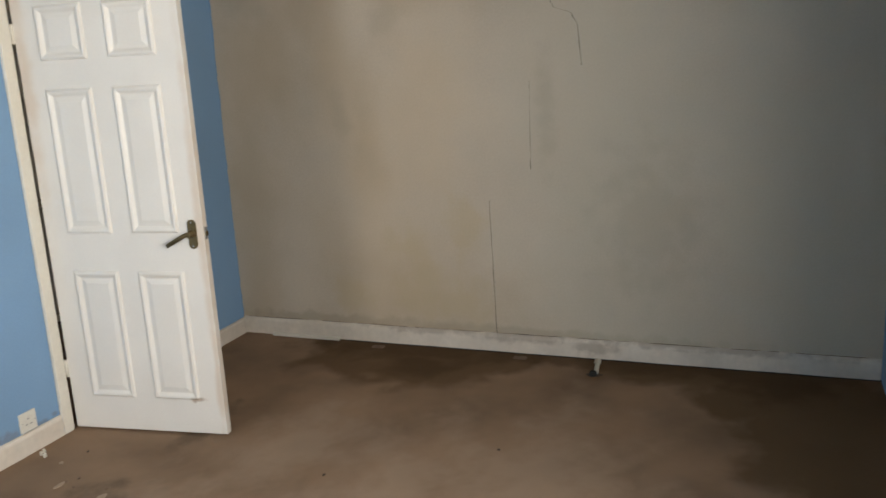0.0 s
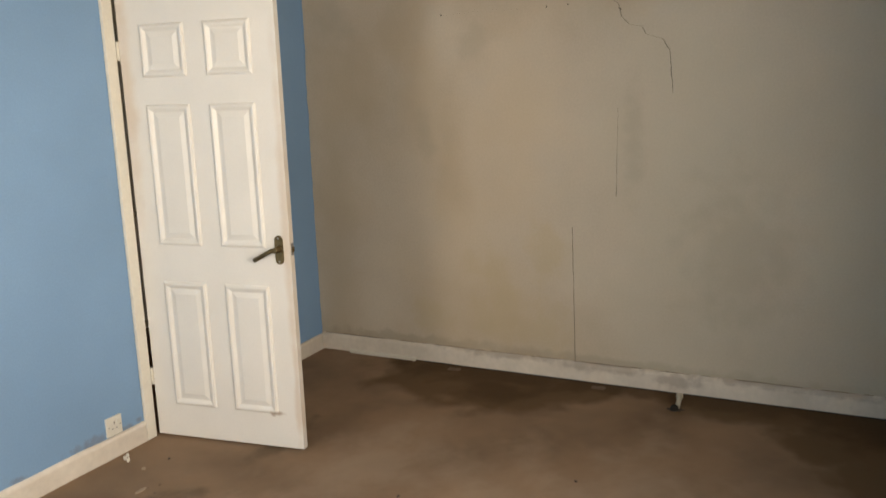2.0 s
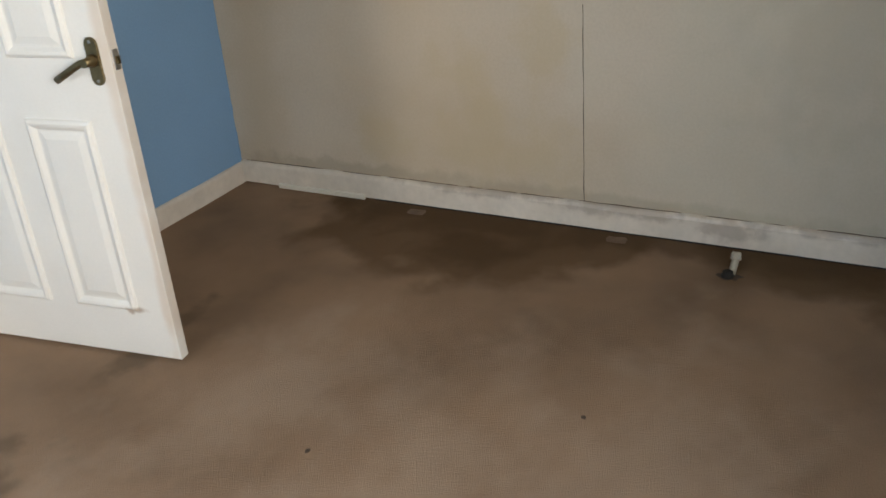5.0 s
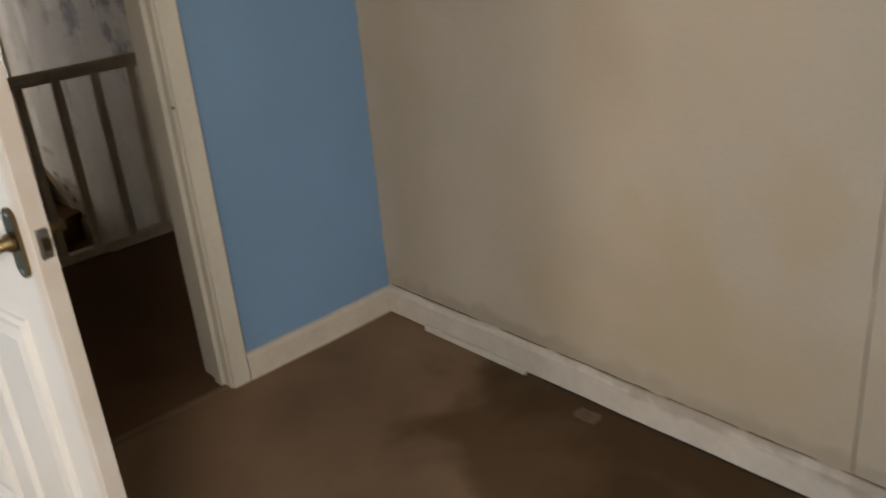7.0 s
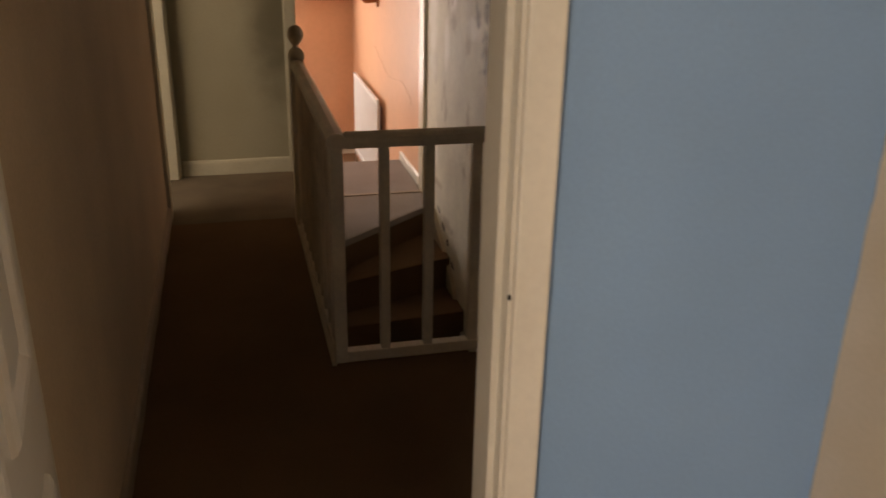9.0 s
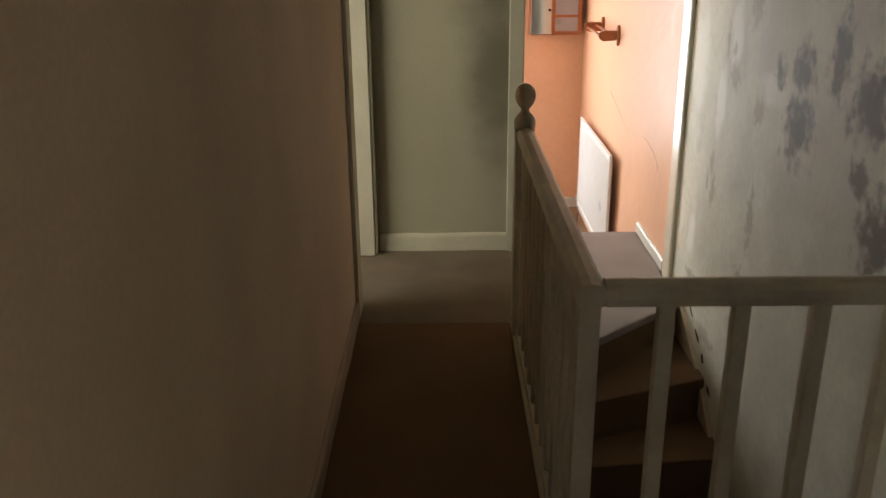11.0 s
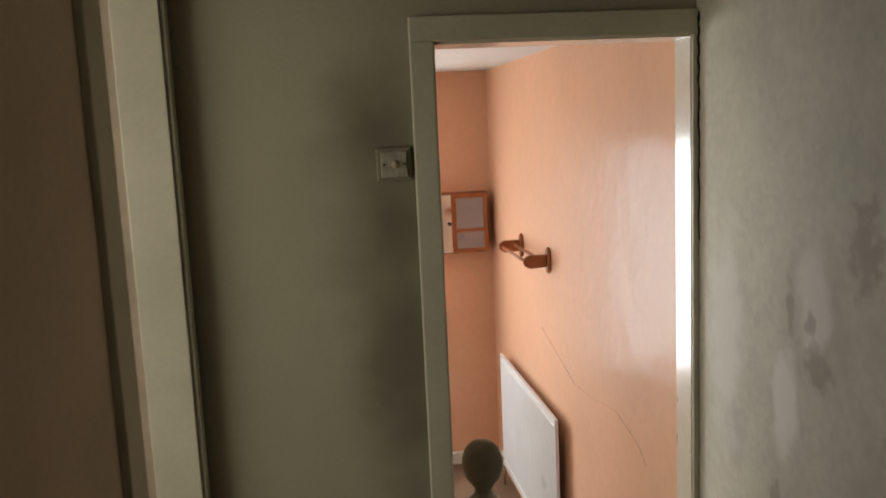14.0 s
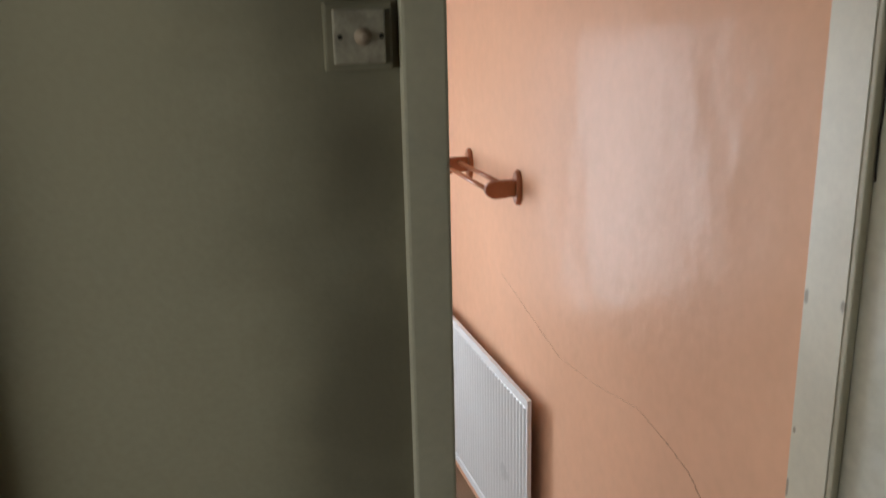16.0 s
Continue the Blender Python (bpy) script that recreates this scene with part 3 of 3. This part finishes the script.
for z0, z1 in ((0.155, 0.735), (0.90, 1.51), (1.625, 1.845)):
    for x0 in (0.112, 0.425):
        for back in (False, True):
            p = part("panel", panel_bm(0.218, z1 - z0), M_DOOR, door)
            p.matrix_basis = pose(x0, 0.0005, z0) if not back else pose(x0 + 0.218, LT - 0.0005, z0, 0, 0, 180)


def lever_handle(parent, m):
    arc = [(0.019 * math.cos(k * math.pi / 8), 0.019 * math.sin(k * math.pi / 8)) for k in range(9)]
    plate_bm = prism_bm([(x, 0.043 + z) for x, z in arc] + [(-x, -0.043 - z) for x, z in arc], 0.0, 0.007, 0.0015)
    plate_bm.transform(Matrix.Rotation(radians(90), 4, "X"))
    plate = part("handle_plate", plate_bm, M_BRASS, parent, "tarnished brass handle plate")
    plate.matrix_basis = m
    part("spindle_collar", lathe_bm([(0.016, 0), (0.016, 0.012), (0.011, 0.018), (0.011, 0.04)], 16), M_BRASS, plate).matrix_basis = pose(0, -0.005, 0.004, 90, 0, 0)
    part("lever", tube_bm([(0.006, -0.042, 0.006), (-0.015, -0.047, 0.003), (-0.045, -0.048, -0.012), (-0.075, -0.047, -0.028), (-0.104, -0.045, -0.043)], 0.0095), M_BRASS, plate, "worn brass lever").scale = (1, 0.8, 1)
    for dz in (-0.05, 0.05):
        part("screw", lathe_bm([(0.005, 0), (0.0045, 0.002), (0.002, 0.0028)], 10), M_STEEL, plate).matrix_basis = pose(0, -0.0055, dz, 90, 0, 0)


lever_handle(door, pose(LW - 0.05, 0, 0.895))
lever_handle(door, pose(LW - 0.05, LT, 0.895) @ Matrix.Diagonal((1, -1, 1, 1)))
latch = part("latch_plate", box_bm(LW - 0.001, 0.008, 0.87, LW + 0.003, 0.028, 0.922, 0.0028), M_STEEL, door, "dull steel latch plate")
part("latch_bolt", box_bm(LW + 0.001, 0.012, 0.885, LW + 0.009, 0.025, 0.905, 0.002), M_BRASS, latch)
for hz in (0.24, 1.70):
    hinge = part("hinge", box_bm(-0.018, -0.003, hz, 0.003, 0.0, hz + 0.08, 0.001), M_GLOSS, door, "painted hinge")
    part("knuckle", lathe_bm([(0.006, 0), (0.006, 0.08)], 12), M_GLOSS, hinge).matrix_basis = pose(-0.004, -0.005, hz)

# ---- bedroom small things ----
def wall_socket(m):
    s = thing("wall_socket", "white plastic wall socket above the skirting", "socket", m)
    part("plate", box_bm(-0.043, -0.010, -0.043, 0.043, 0.0, 0.043, 0.003), M_PLASTIC, s)
    part("switch", box_bm(0.012, -0.0135, 0.006, 0.026, -0.009, 0.026, 0.001), M_PLASTIC, s)
    for x, z, w, h in ((-0.0, 0.014, 0.002, 0.005), (-0.012, -0.012, 0.0035, 0.0018), (0.012, -0.012, 0.0035, 0.0018)):
        part("slot", box_bm(x - w, -0.0108, z - h, x + w, -0.0095, z + h), M_DARK, s)
    for x in (-0.032, 0.032):
        part("screw", lathe_bm([(0.003, 0), (0.003, 0.0015)], 8), M_STEEL, s).matrix_basis = pose(x, -0.0095, 0, 90, 0, 0)
    return s


wall_socket(pose(-0.243, 0, 0.142))

pipe = thing("pipe_stub", "short pale radiator pipe stub with sooty foot", "pipe", pose(1.165, -2.165, 0))
part("pipe", tube_bm([(0.012, -0.006, 0.0), (0.02, -0.01, 0.03), (0.03, -0.014, 0.055), (0.036, -0.016, 0.07)], 0.012), M_OLDPLASTIC, pipe, "pale dusty pipe end")
part("collar", lathe_bm([(0.017, 0), (0.018, 0.006), (0.016, 0.012), (0.016, 0.022), (0.013, 0.026)], 14), M_OLDPLASTIC, pipe).matrix_basis = pose(0.027, -0.013, 0.05, 0, 22, 0)
part("valve", lathe_bm([(0.02, 0), (0.022, 0.006), (0.017, 0.01), (0.017, 0.02), (0.01, 0.024)], 14), M_DARK, pipe, "dirty black valve").location = (-0.006, 0.004, 0)
rs = random.Random(31)
part("scorch_mark", prism_bm([(0.04 * math.cos(k * 0.45) * rs.uniform(0.55, 1.15), 0.042 * math.sin(k * 0.45) * rs.uniform(0.55, 1.15)) for k in range(14)], 0, 0.0015), M_GRIT, pipe, "black stain on carpet")


def flake(name, label, category, x, y, rx, ry, seed, mat, h=0.004):
    r = random.Random(seed)
    pts = [(rx * math.cos(2 * math.pi * k / 9) * r.uniform(0.7, 1.1), ry * math.sin(2 * math.pi * k / 9) * r.uniform(0.7, 1.1)) for k in range(9)]
    ob = mesh_ob(name, prism_bm(pts, 0, h), mat)
    ob.matrix_world = pose(x, y, 0.0005, 0, 0, r.uniform(0, 90))
    return tagged(ob, label, category)


for i, (x, y) in enumerate(((1.312, -0.925), (1.313, -1.746))):
    p = mesh_ob("carpet_patch", prism_bm([(-0.024, -0.036), (0.008, -0.04), (0.026, -0.03), (0.022, 0.012), (0.025, 0.033), (-0.004, 0.038), (-0.022, 0.03), (-0.027, -0.006)], 0, 0.002, 0.0008), M_PATCH)
    p.matrix_world = pose(x, y, 0.0005, 0, 0, 3)
    tagged(p, "pale bare patch worn into the stained carpet", "patch", "pale patches by the skirting")
rr = random.Random(4)
for i, (x, y) in enumerate(((-0.26, -0.07), (-0.235, -0.06), (-0.27, -0.1))):
    flake("plaster_crumb", "white plaster crumb on the carpet by the socket", "crumb", x, y, 0.009 + 0.006 * rr.random(), 0.007, i, M_PLASTIC, 0.014)
for i, (x, y, rx, ry) in enumerate(((-0.455, -0.36, 0.03, 0.012), (-0.49, -0.6, 0.042, 0.016), (-0.75, -0.42, 0.02, 0.011), (-0.3, -0.22, 0.016, 0.01), (-0.62, -0.55, 0.013, 0.008))):
    flake("paper_scrap", "pale torn scrap lying on the stained carpet", "scrap", x, y, rx, ry, 70 + i, M_PALE, 0.004)
for i in range(10):
    flake("litter_flake", "small fallen flake on the brown carpet", "flake", rr.uniform(-0.85, -0.35), rr.uniform(-0.85, -0.3), rr.uniform(0.004, 0.009), rr.uniform(0.003, 0.006), 20 + i, M_PATCH if i % 2 else M_GRIT, 0.004)
for i, (x, y) in enumerate(((0.276, -1.949), (-0.1, -1.35), (-0.18, -0.25))):
    flake("litter_flake", "small dark speck on the brown carpet", "flake", x, y, 0.009, 0.006, 50 + i, M_GRIT, 0.003)

# ---- landing trim ----
skirting("baseboard_passage", pose(XL, YW + 0.02, 0, 0, 0, 90), 2.824, 0.075, 0.014, M_PSKIRT, "grubby skirting along the passage wall")
skirting("baseboard_landing_end", pose(0.03, YO, 0), 0.61, 0.088, 0.015, M_CREAM, "cream skirting at the landing end")
structure("door_frame_side_room", soft_boxes((-0.112, 3.712, 0, 0.008, 3.762, 2.03), (-0.135, 3.11, 0, XL - 0.001, 3.132, 2.0), (-0.135, 3.132, 1.985, XL - 0.001, 3.712, 2.012), bevel=0.003), M_CREAM, "cream painted side room door lining", "door frame")
structure("trim_gap_shade_side_room", box_bm(-0.24, 3.744, 0, -0.113, 3.761, 2.03), M_PSKIRT, "brown strip standing in for the dark gap at the side room doorway", "door frame")
structure("trim_architrave_side_room", soft_boxes((XL, 2.995, 0, XL + 0.017, 3.122, 2.0), (0.009, 3.722, 0, 0.02, 3.775, 2.06), (XL, 2.995, 2.0, XL + 0.017, 3.71, 2.08), bevel=0.004), M_CREAM, "cream architrave round the side room doorway", "architrave")
structure("wall_side_room_return", box_bm(-0.5, 3.7625, 0, -0.0, YO, CEIL), M_OLIVE, "cream wall behind the side room door lining", "wall")

DL, DR, DT = 0.711, 1.444, 1.732
structure("door_frame_bathroom", boxes((DL - 0.025, YO - 0.006, ZP, DL, YO + 0.142, DT), (DR, YO - 0.006, ZP, XS - 0.001, YO + 0.1, DT), (DL - 0.025, YO - 0.006, DT, XS - 0.001, YO + 0.142, DT + 0.025)), M_LINING, "glossy white bathroom door lining", "door frame")
structure("trim_architrave_bathroom", soft_boxes((DL - 0.07, YO - 0.022, ZP, DL - 0.004, YO, DT + 0.008), (DR + 0.002, YO - 0.02, ZP, XS - 0.0005, YO, DT + 0.008), (DL - 0.07, YO - 0.022, DT + 0.008, XS - 0.0005, YO, DT + 0.075)), M_CREAM, "cream architrave round the bathroom doorway", "architrave")
bath_gap = part("crack", ribbon_bm(jagged([(XS - 0.003, 1.8), (XS - 0.004, 1.65), (XS - 0.003, 1.5), (XS - 0.003, 1.35), (XS - 0.002, 1.15)], 8, 0.003, 9), [0.0012 + 0.0032 * abs(math.sin(k * 1.7)) * (1 - k / 40) for k in range(33)], "y"), M_CRACK, bpy.data.objects["wall_stairs"])
bath_gap.location = (0, YO - 0.0225, 0)

sw = thing("light_switch", "yellowed square light switch on the landing wall", "light switch", pose(0.583, YO, 1.415))
part("back_box", box_bm(-0.047, -0.016, -0.046, 0.047, 0, 0.046, 0.004), M_OLIVE, sw, "painted-over raised mounting box")
plate2 = part("plate", box_bm(-0.036, -0.023, -0.036, 0.036, -0.0155, 0.036, 0.003), M_OLDPLASTIC, sw)
part("rocker", lathe_bm([(0.012, 0), (0.012, 0.003), (0.007, 0.006), (0.005, 0.014), (0.003, 0.016)], 14), M_PSKIRT, plate2, "small round toggle").matrix_basis = pose(0.004, -0.022, 0, 90, 0, 0)
for x in (-0.027, 0.03):
    part("screw", lathe_bm([(0.0035, 0), (0.0035, 0.0015)], 8), M_DARK, plate2).matrix_basis = pose(x, -0.0225, 0, 90, 0, 0)

# ---- stairs ----
stairs = thing("staircase", "carpeted winding stairs going down from the landing", "stairs")
X0, X1 = 0.662, XS - 0.002
OUT = [
    [(X0, YO - 0.001), (X0, 2.93), (0.70, 2.90), (X1, 3.56), (X1, YO - 0.001)],
    [(0.66, 2.95), (0.68, 2.84), (X1, 3.13), (X1, 3.60), (0.70, 2.96)],
    [(0.66, 2.86), (0.62, 2.72), (X1, 2.80), (X1, 3.18), (0.70, 2.90)],
]
part("step", prism_bm(OUT[0], ZP - 0.04, ZP, 0.008), M_CARPET3, stairs, "grey-brown carpeted top step")
part("riser", prism_bm([(X0, YO - 0.001), (X0, 2.95), (0.705, 2.925), (X1, 3.585), (X1, YO - 0.001)], ZP - 0.19, ZP - 0.042), M_CARPET2, stairs, "dark brown riser below the top step")
part("step", prism_bm(OUT[1], 2 * ZP - 0.19, 2 * ZP, 0.008), M_CARPET2, stairs)
part("step", prism_bm(OUT[2], 3 * ZP - 0.19, 3 * ZP, 0.008), M_CARPET2, stairs)
for i in range(10):
    z = (4 + i) * ZP
    y1 = 2.84 - 0.22 * i
    part("step", prism_bm([(0.602, y1 - 0.27), (X1, y1 - 0.27), (X1, y1), (0.602, y1)], z - 0.19, z, 0.008), M_CARPET2, stairs)
part("apron", boxes((0.602, 1.402, -0.26, 0.616, 2.95, 0.0), (0.60, 2.95, ZP, 0.664, 2.964, 0.0)), M_RAIL, stairs, "painted board below the landing edge")
sb = bmesh.new()
for a, b in (((3.6, -0.26), (3.1, -0.52)), ((3.1, -0.52), (0.9, -2.3))):
    v = [sb.verts.new((x, y, z + dz)) for x in (XS - 0.022, XS) for (y, z), dz in ((a, 0.1), (b, 0.1), (b, -0.3), (a, -0.3))]
    for f in ((0, 1, 2, 3), (7, 6, 5, 4), (0, 4, 5, 1), (1, 5, 6, 2), (2, 6, 7, 3), (3, 7, 4, 0)):
        sb.faces.new([v[k] for k in f])
bmesh.ops.recalc_face_normals(sb, faces=sb.faces)
part("wall_string", sb, M_RAIL, stairs, "grubby painted stair string")

for i, (yy, zz, ry2, rz2) in enumerate(((3.42, -0.2, 0.035, 0.012), (3.3, -0.27, 0.05, 0.014), (3.2, -0.33, 0.03, 0.02), (3.08, -0.42, 0.04, 0.016))):
    rc = random.Random(80 + i)
    outline = [(ry2 * math.cos(k * 0.7) * rc.uniform(0.5, 1.1), rz2 * math.sin(k * 0.7) * rc.uniform(0.5, 1.1)) for k in range(9)]
    chip = part("paint_chip", prism_bm(outline, 0, 0.0015), M_GRIT, stairs, "dark bare patch where paint has flaked")
    chip.matrix_basis = pose(XS - 0.0005, yy, zz + 0.03, 0, 0, 0) @ Matrix(((0, 0, -1, 0), (1, 0, 0, 0), (0, 1, 0, 0), (0, 0, 0, 1))) @ pose(0, 0, 0, 0, 0, 28)

# platform in the bathroom and its steps
platform = thing("bathroom_steps", "grey-brown carpeted steps inside the bathroom doorway", "steps")
for i in range(4):
    z = ZP - 0.19 * i
    y0 = YO + 0.003 if i == 0 else 4.55 + 0.22 * (i - 1)
    y1 = 4.55 + 0.22 * i
    if z > ZB + 0.01:
        part("step", box_bm(0.716 if i == 0 else 0.4, y0, max(ZB, z - 0.19), 1.442 if i == 0 else XS - 0.002, y1, z, 0.006), M_CARPET3, platform)
part("side_filler", box_bm(0.4, YO + 0.15, ZB, 0.714, 4.55, ZP - 0.004), M_CARPET3, platform)
part("edge_filler", box_bm(1.444, YO + 0.15, ZB, XS - 0.002, 4.55, ZP - 0.002), M_CARPET3, platform)
part("threshold_bar", box_bm(0.716, YO - 0.012, ZP, 1.442, YO + 0.022, ZP + 0.006, 0.002), material("worn_threshold", (0.42, 0.33, 0.25), 0.6, vary=0.15, big=12, fine=90), platform, "worn pale threshold bar")

# ---- balustrade ----
rail = thing("balustrade", "grubby cream painted landing balustrade with ball newel", "balustrade")
RX, RY = 0.634, 1.435
RZ = 0.81
newel = part("newel_post", box_bm(RX - 0.034, 2.835, -0.35, RX + 0.034, 2.903, 0.80, 0.004), M_RAIL, rail)
part("newel_ball", lathe_bm([(0.034, 0.80), (0.038, 0.806), (0.038, 0.83), (0.03, 0.845), (0.017, 0.858), (0.014, 0.868), (0.021, 0.879), (0.031, 0.892), (0.0365, 0.91), (0.0365, 0.924), (0.031, 0.942), (0.02, 0.954), (0.006, 0.959)], 24), M_RAIL, newel, "turned ball finial").location = (RX, 2.869, 0)


def handrail_bm(length):
    prof = [(-0.026, -0.024), (0.026, -0.024), (0.031, -0.006), (0.03, 0.01), (0.019, 0.021), (0.0, 0.025), (-0.019, 0.021), (-0.03, 0.01), (-0.031, -0.006)]
    bm = bmesh.new()
    a = [bm.verts.new((0, y, z)) for y, z in prof]
    b = [bm.verts.new((length, y, z)) for y, z in prof]
    n = len(prof)
    for k in range(n):
        bm.faces.new((a[k], a[(k + 1) % n], b[(k + 1) % n], b[k]))
    bm.faces.new(a[::-1])
    bm.faces.new(b)
    bmesh.ops.recalc_face_normals(bm, faces=bm.faces)
    return bm


part("handrail", handrail_bm(2.835 - RY + 0.03), M_RAIL, rail).matrix_basis = pose(RX, RY - 0.03, RZ - 0.025, 0, 0, 90)
part("handrail", handrail_bm(XS - RX - 0.032), M_RAIL, rail).matrix_basis = pose(RX + 0.031, RY, RZ - 0.027)
part("base_rail", box_bm(RX - 0.02, RY + 0.02, -0.002, RX + 0.02, 2.834, 0.03, 0.004), M_RAIL, rail)
part("base_rail", box_bm(RX + 0.02, RY - 0.02, -0.002, XS - 0.003, RY + 0.02, 0.038, 0.004), M_RAIL, rail)
part("corner_post", box_bm(RX - 0.022, RY - 0.022, -0.002, RX + 0.022, RY + 0.022, RZ - 0.05, 0.003), M_RAIL, rail)
square = part("baluster", box_bm(-0.016, -0.016, 0.036, 0.016, 0.016, RZ - 0.05, 0.002), M_RAIL, rail)
square.location = (0.79, RY, 0)
for x in (0.94, 1.10, 1.25, 1.41):
    c = new("baluster", square.data)
    c.parent, c.location = rail, (x, RY, 0)
turned = part("baluster", lathe_bm([(0.016, 0.028), (0.016, 0.10), (0.011, 0.115), (0.017, 0.13), (0.013, 0.16), (0.017, 0.26), (0.018, 0.33), (0.011, 0.52), (0.016, 0.55), (0.011, 0.565), (0.016, 0.59), (0.016, RZ - 0.048)], 12), M_RAIL, rail)
turned.location = (RX, RY + 0.12, 0)
for i in range(1, 11):
    c = new("baluster", turned.data)
    c.parent, c.location = rail, (RX, RY + 0.12 + 0.122 * i, 0)

# ---- bathroom things ----
bath_wall = bpy.data.objects["wall_bathroom_side"]
M_CRACK2 = material("fine_plaster_crack", (0.58, 0.32, 0.2), 0.9, vary=0.2, big=20, fine=100, bump=0.1)
wall_crack([(5.62, 0.456), (5.35, 0.39), (5.06, 0.32), (4.8, 0.335), (4.53, 0.376), (4.38, 0.35), (4.27, 0.322), (4.2, 0.28)], 12, 0.0012, bath_wall, XS, M_CRACK2, 0.006)
skirting("baseboard_bathroom_far", pose(-0.6, YF, ZB), 2.06, 0.085, 0.015, M_GLOSS, "white bathroom skirting")
skirting("baseboard_bathroom_platform", pose(XS, 4.55, ZP, 0, 0, -90), 4.55 - YO - 0.148, 0.06, 0.014, M_GLOSS, "white skirting along the carpeted step")

rad = thing("radiator", "white panel radiator on the orange wall", "radiator", pose(1.402, 5.2, -0.60))
RL, RH = 1.2, 0.71
rb = bmesh.new()
n = 36
ring = []
for i in range(n * 4 + 1):
    ph = (i % 4)
    x = RL * i / (n * 4)
    d = (0.0, 0.006, 0.006, 0.0)[ph]
    ring.append([rb.verts.new((px, x, pz)) for px, pz in ((0.012, 0.03), (d, 0.045), (d, RH - 0.045), (0.012, RH - 0.03))])
for a, b in zip(ring, ring[1:]):
    for k in range(3):
        rb.faces.new((a[k], a[k + 1], b[k + 1], b[k]))
bmesh.ops.recalc_face_normals(rb, faces=rb.faces)
part("front_panel", rb, M_RAD, rad, "ribbed white front panel")
part("frame", boxes((0.0, -0.012, 0.0, 0.016, RL + 0.012, 0.032), (0.0, -0.012, RH - 0.032, 0.016, RL + 0.012, RH), (0.0, -0.012, 0.032, 0.016, 0.0, RH - 0.032), (0.0, RL, 0.032, 0.016, RL + 0.012, RH - 0.032), (0.0125, 0.0, 0.03, 0.02, RL, RH - 0.03)), M_RAD, rad)
for y in (0.2, 1.0):
    part("bracket", box_bm(0.019, y - 0.015, 0.1, XS - 1.402, y + 0.015, RH - 0.1, 0.001), M_RAD, rad)
part("valve", lathe_bm([(0.012, 0), (0.012, 0.03), (0.018, 0.032), (0.018, 0.07), (0.012, 0.075)], 14), M_PLASTIC, rad, "white radiator valve").location = (0.012, RL + 0.045, 0.0)
part("pipe", tube_bm([(0.012, RL + 0.045, 0.01), (0.012, RL + 0.045, ZB + 0.6)], 0.0075), M_STEEL, rad)

towel = thing("towel_rail", "orange varnished pine double towel rail", "towel rail", pose(XS, 5.43, 0.835))
for y in (0.0, 0.56):
    bk = part("wall_plate", lathe_bm([(0.048, 0), (0.05, 0.004), (0.05, 0.012), (0.044, 0.018)], 24), M_PINE, towel)
    bk.matrix_basis = pose(0, y, 0, 0, -90, 0) @ Matrix.Diagonal((1.3, 0.62, 1, 1))
    arm_pts = [(-0.017, -0.03), (-0.10, -0.036), (-0.128, -0.02), (-0.135, 0.0), (-0.128, 0.02), (-0.10, 0.032), (-0.017, 0.03)]
    bm = bmesh.new()
    lo = [bm.verts.new((px, y - 0.012, pz)) for px, pz in arm_pts]
    hi = [bm.verts.new((px, y + 0.012, pz)) for px, pz in arm_pts]
    for k in range(len(arm_pts)):
        j = (k + 1) % len(arm_pts)
        bm.faces.new((lo[k], lo[j], hi[j], hi[k]))
    bm.faces.new(lo)
    bm.faces.new(hi[::-1])
    bmesh.ops.recalc_face_normals(bm, faces=bm.faces)
    bmesh.ops.bevel(bm, geom=list(bm.edges), offset=0.004, segments=2, affect="EDGES")
    part("arm", bm, M_PINE, towel)
for px, pz in ((-0.055, 0.01), (-0.112, -0.005)):
    part("bar", tube_bm([(px, 0.0, pz), (px, 0.56, pz)], 0.009), M_PINE, towel)

cab = thing("bathroom_cabinet", "orange pine cabinet with mirror and frosted panels", "cabinet", pose(1.02, YF, 0.70))
CW, CD, CH = 0.40, 0.13, 0.38
part("body", boxes((0, -CD, 0, 0.015, 0, CH), (CW - 0.015, -CD, 0, CW, 0, CH), (0.015, -CD, 0, CW - 0.015, 0, 0.015), (0.015, -CD, CH - 0.015, CW - 0.015, 0, CH), (0.015, -0.006, 0.015, CW - 0.015, 0, CH - 0.015)), M_PINE, cab)
cdoor = part("door", boxes((0.17, -CD - 0.016, 0.004, 0.195, -CD, CH - 0.004), (CW - 0.03, -CD - 0.016, 0.004, CW - 0.004, -CD, CH - 0.004), (0.195, -CD - 0.016, 0.004, CW - 0.03, -CD, 0.03), (0.195, -CD - 0.016, CH - 0.03, CW - 0.03, -CD, CH - 0.004), (0.195, -CD - 0.016, 0.135, CW - 0.03, -CD, 0.155)), M_PINE, cab, "pine frame door")
part("pane", box_bm(0.193, -CD - 0.009, 0.028, CW - 0.028, -CD - 0.005, 0.137), M_FROST, cdoor)
part("pane", box_bm(0.193, -CD - 0.009, 0.153, CW - 0.028, -CD - 0.005, CH - 0.028), M_FROST, cdoor)
mdoor = part("mirror", box_bm(0.006, -CD - 0.012, 0.006, 0.165, -CD - 0.002, CH - 0.006, 0.002), M_MIRROR, cab, "mirror door")
part("knob", lathe_bm([(0.006, 0), (0.006, 0.01), (0.01, 0.015), (0.01, 0.022), (0.006, 0.026)], 14), M_DARK, mdoor).matrix_basis = pose(0.15, -CD - 0.011, 0.19, 90, 0, 0)
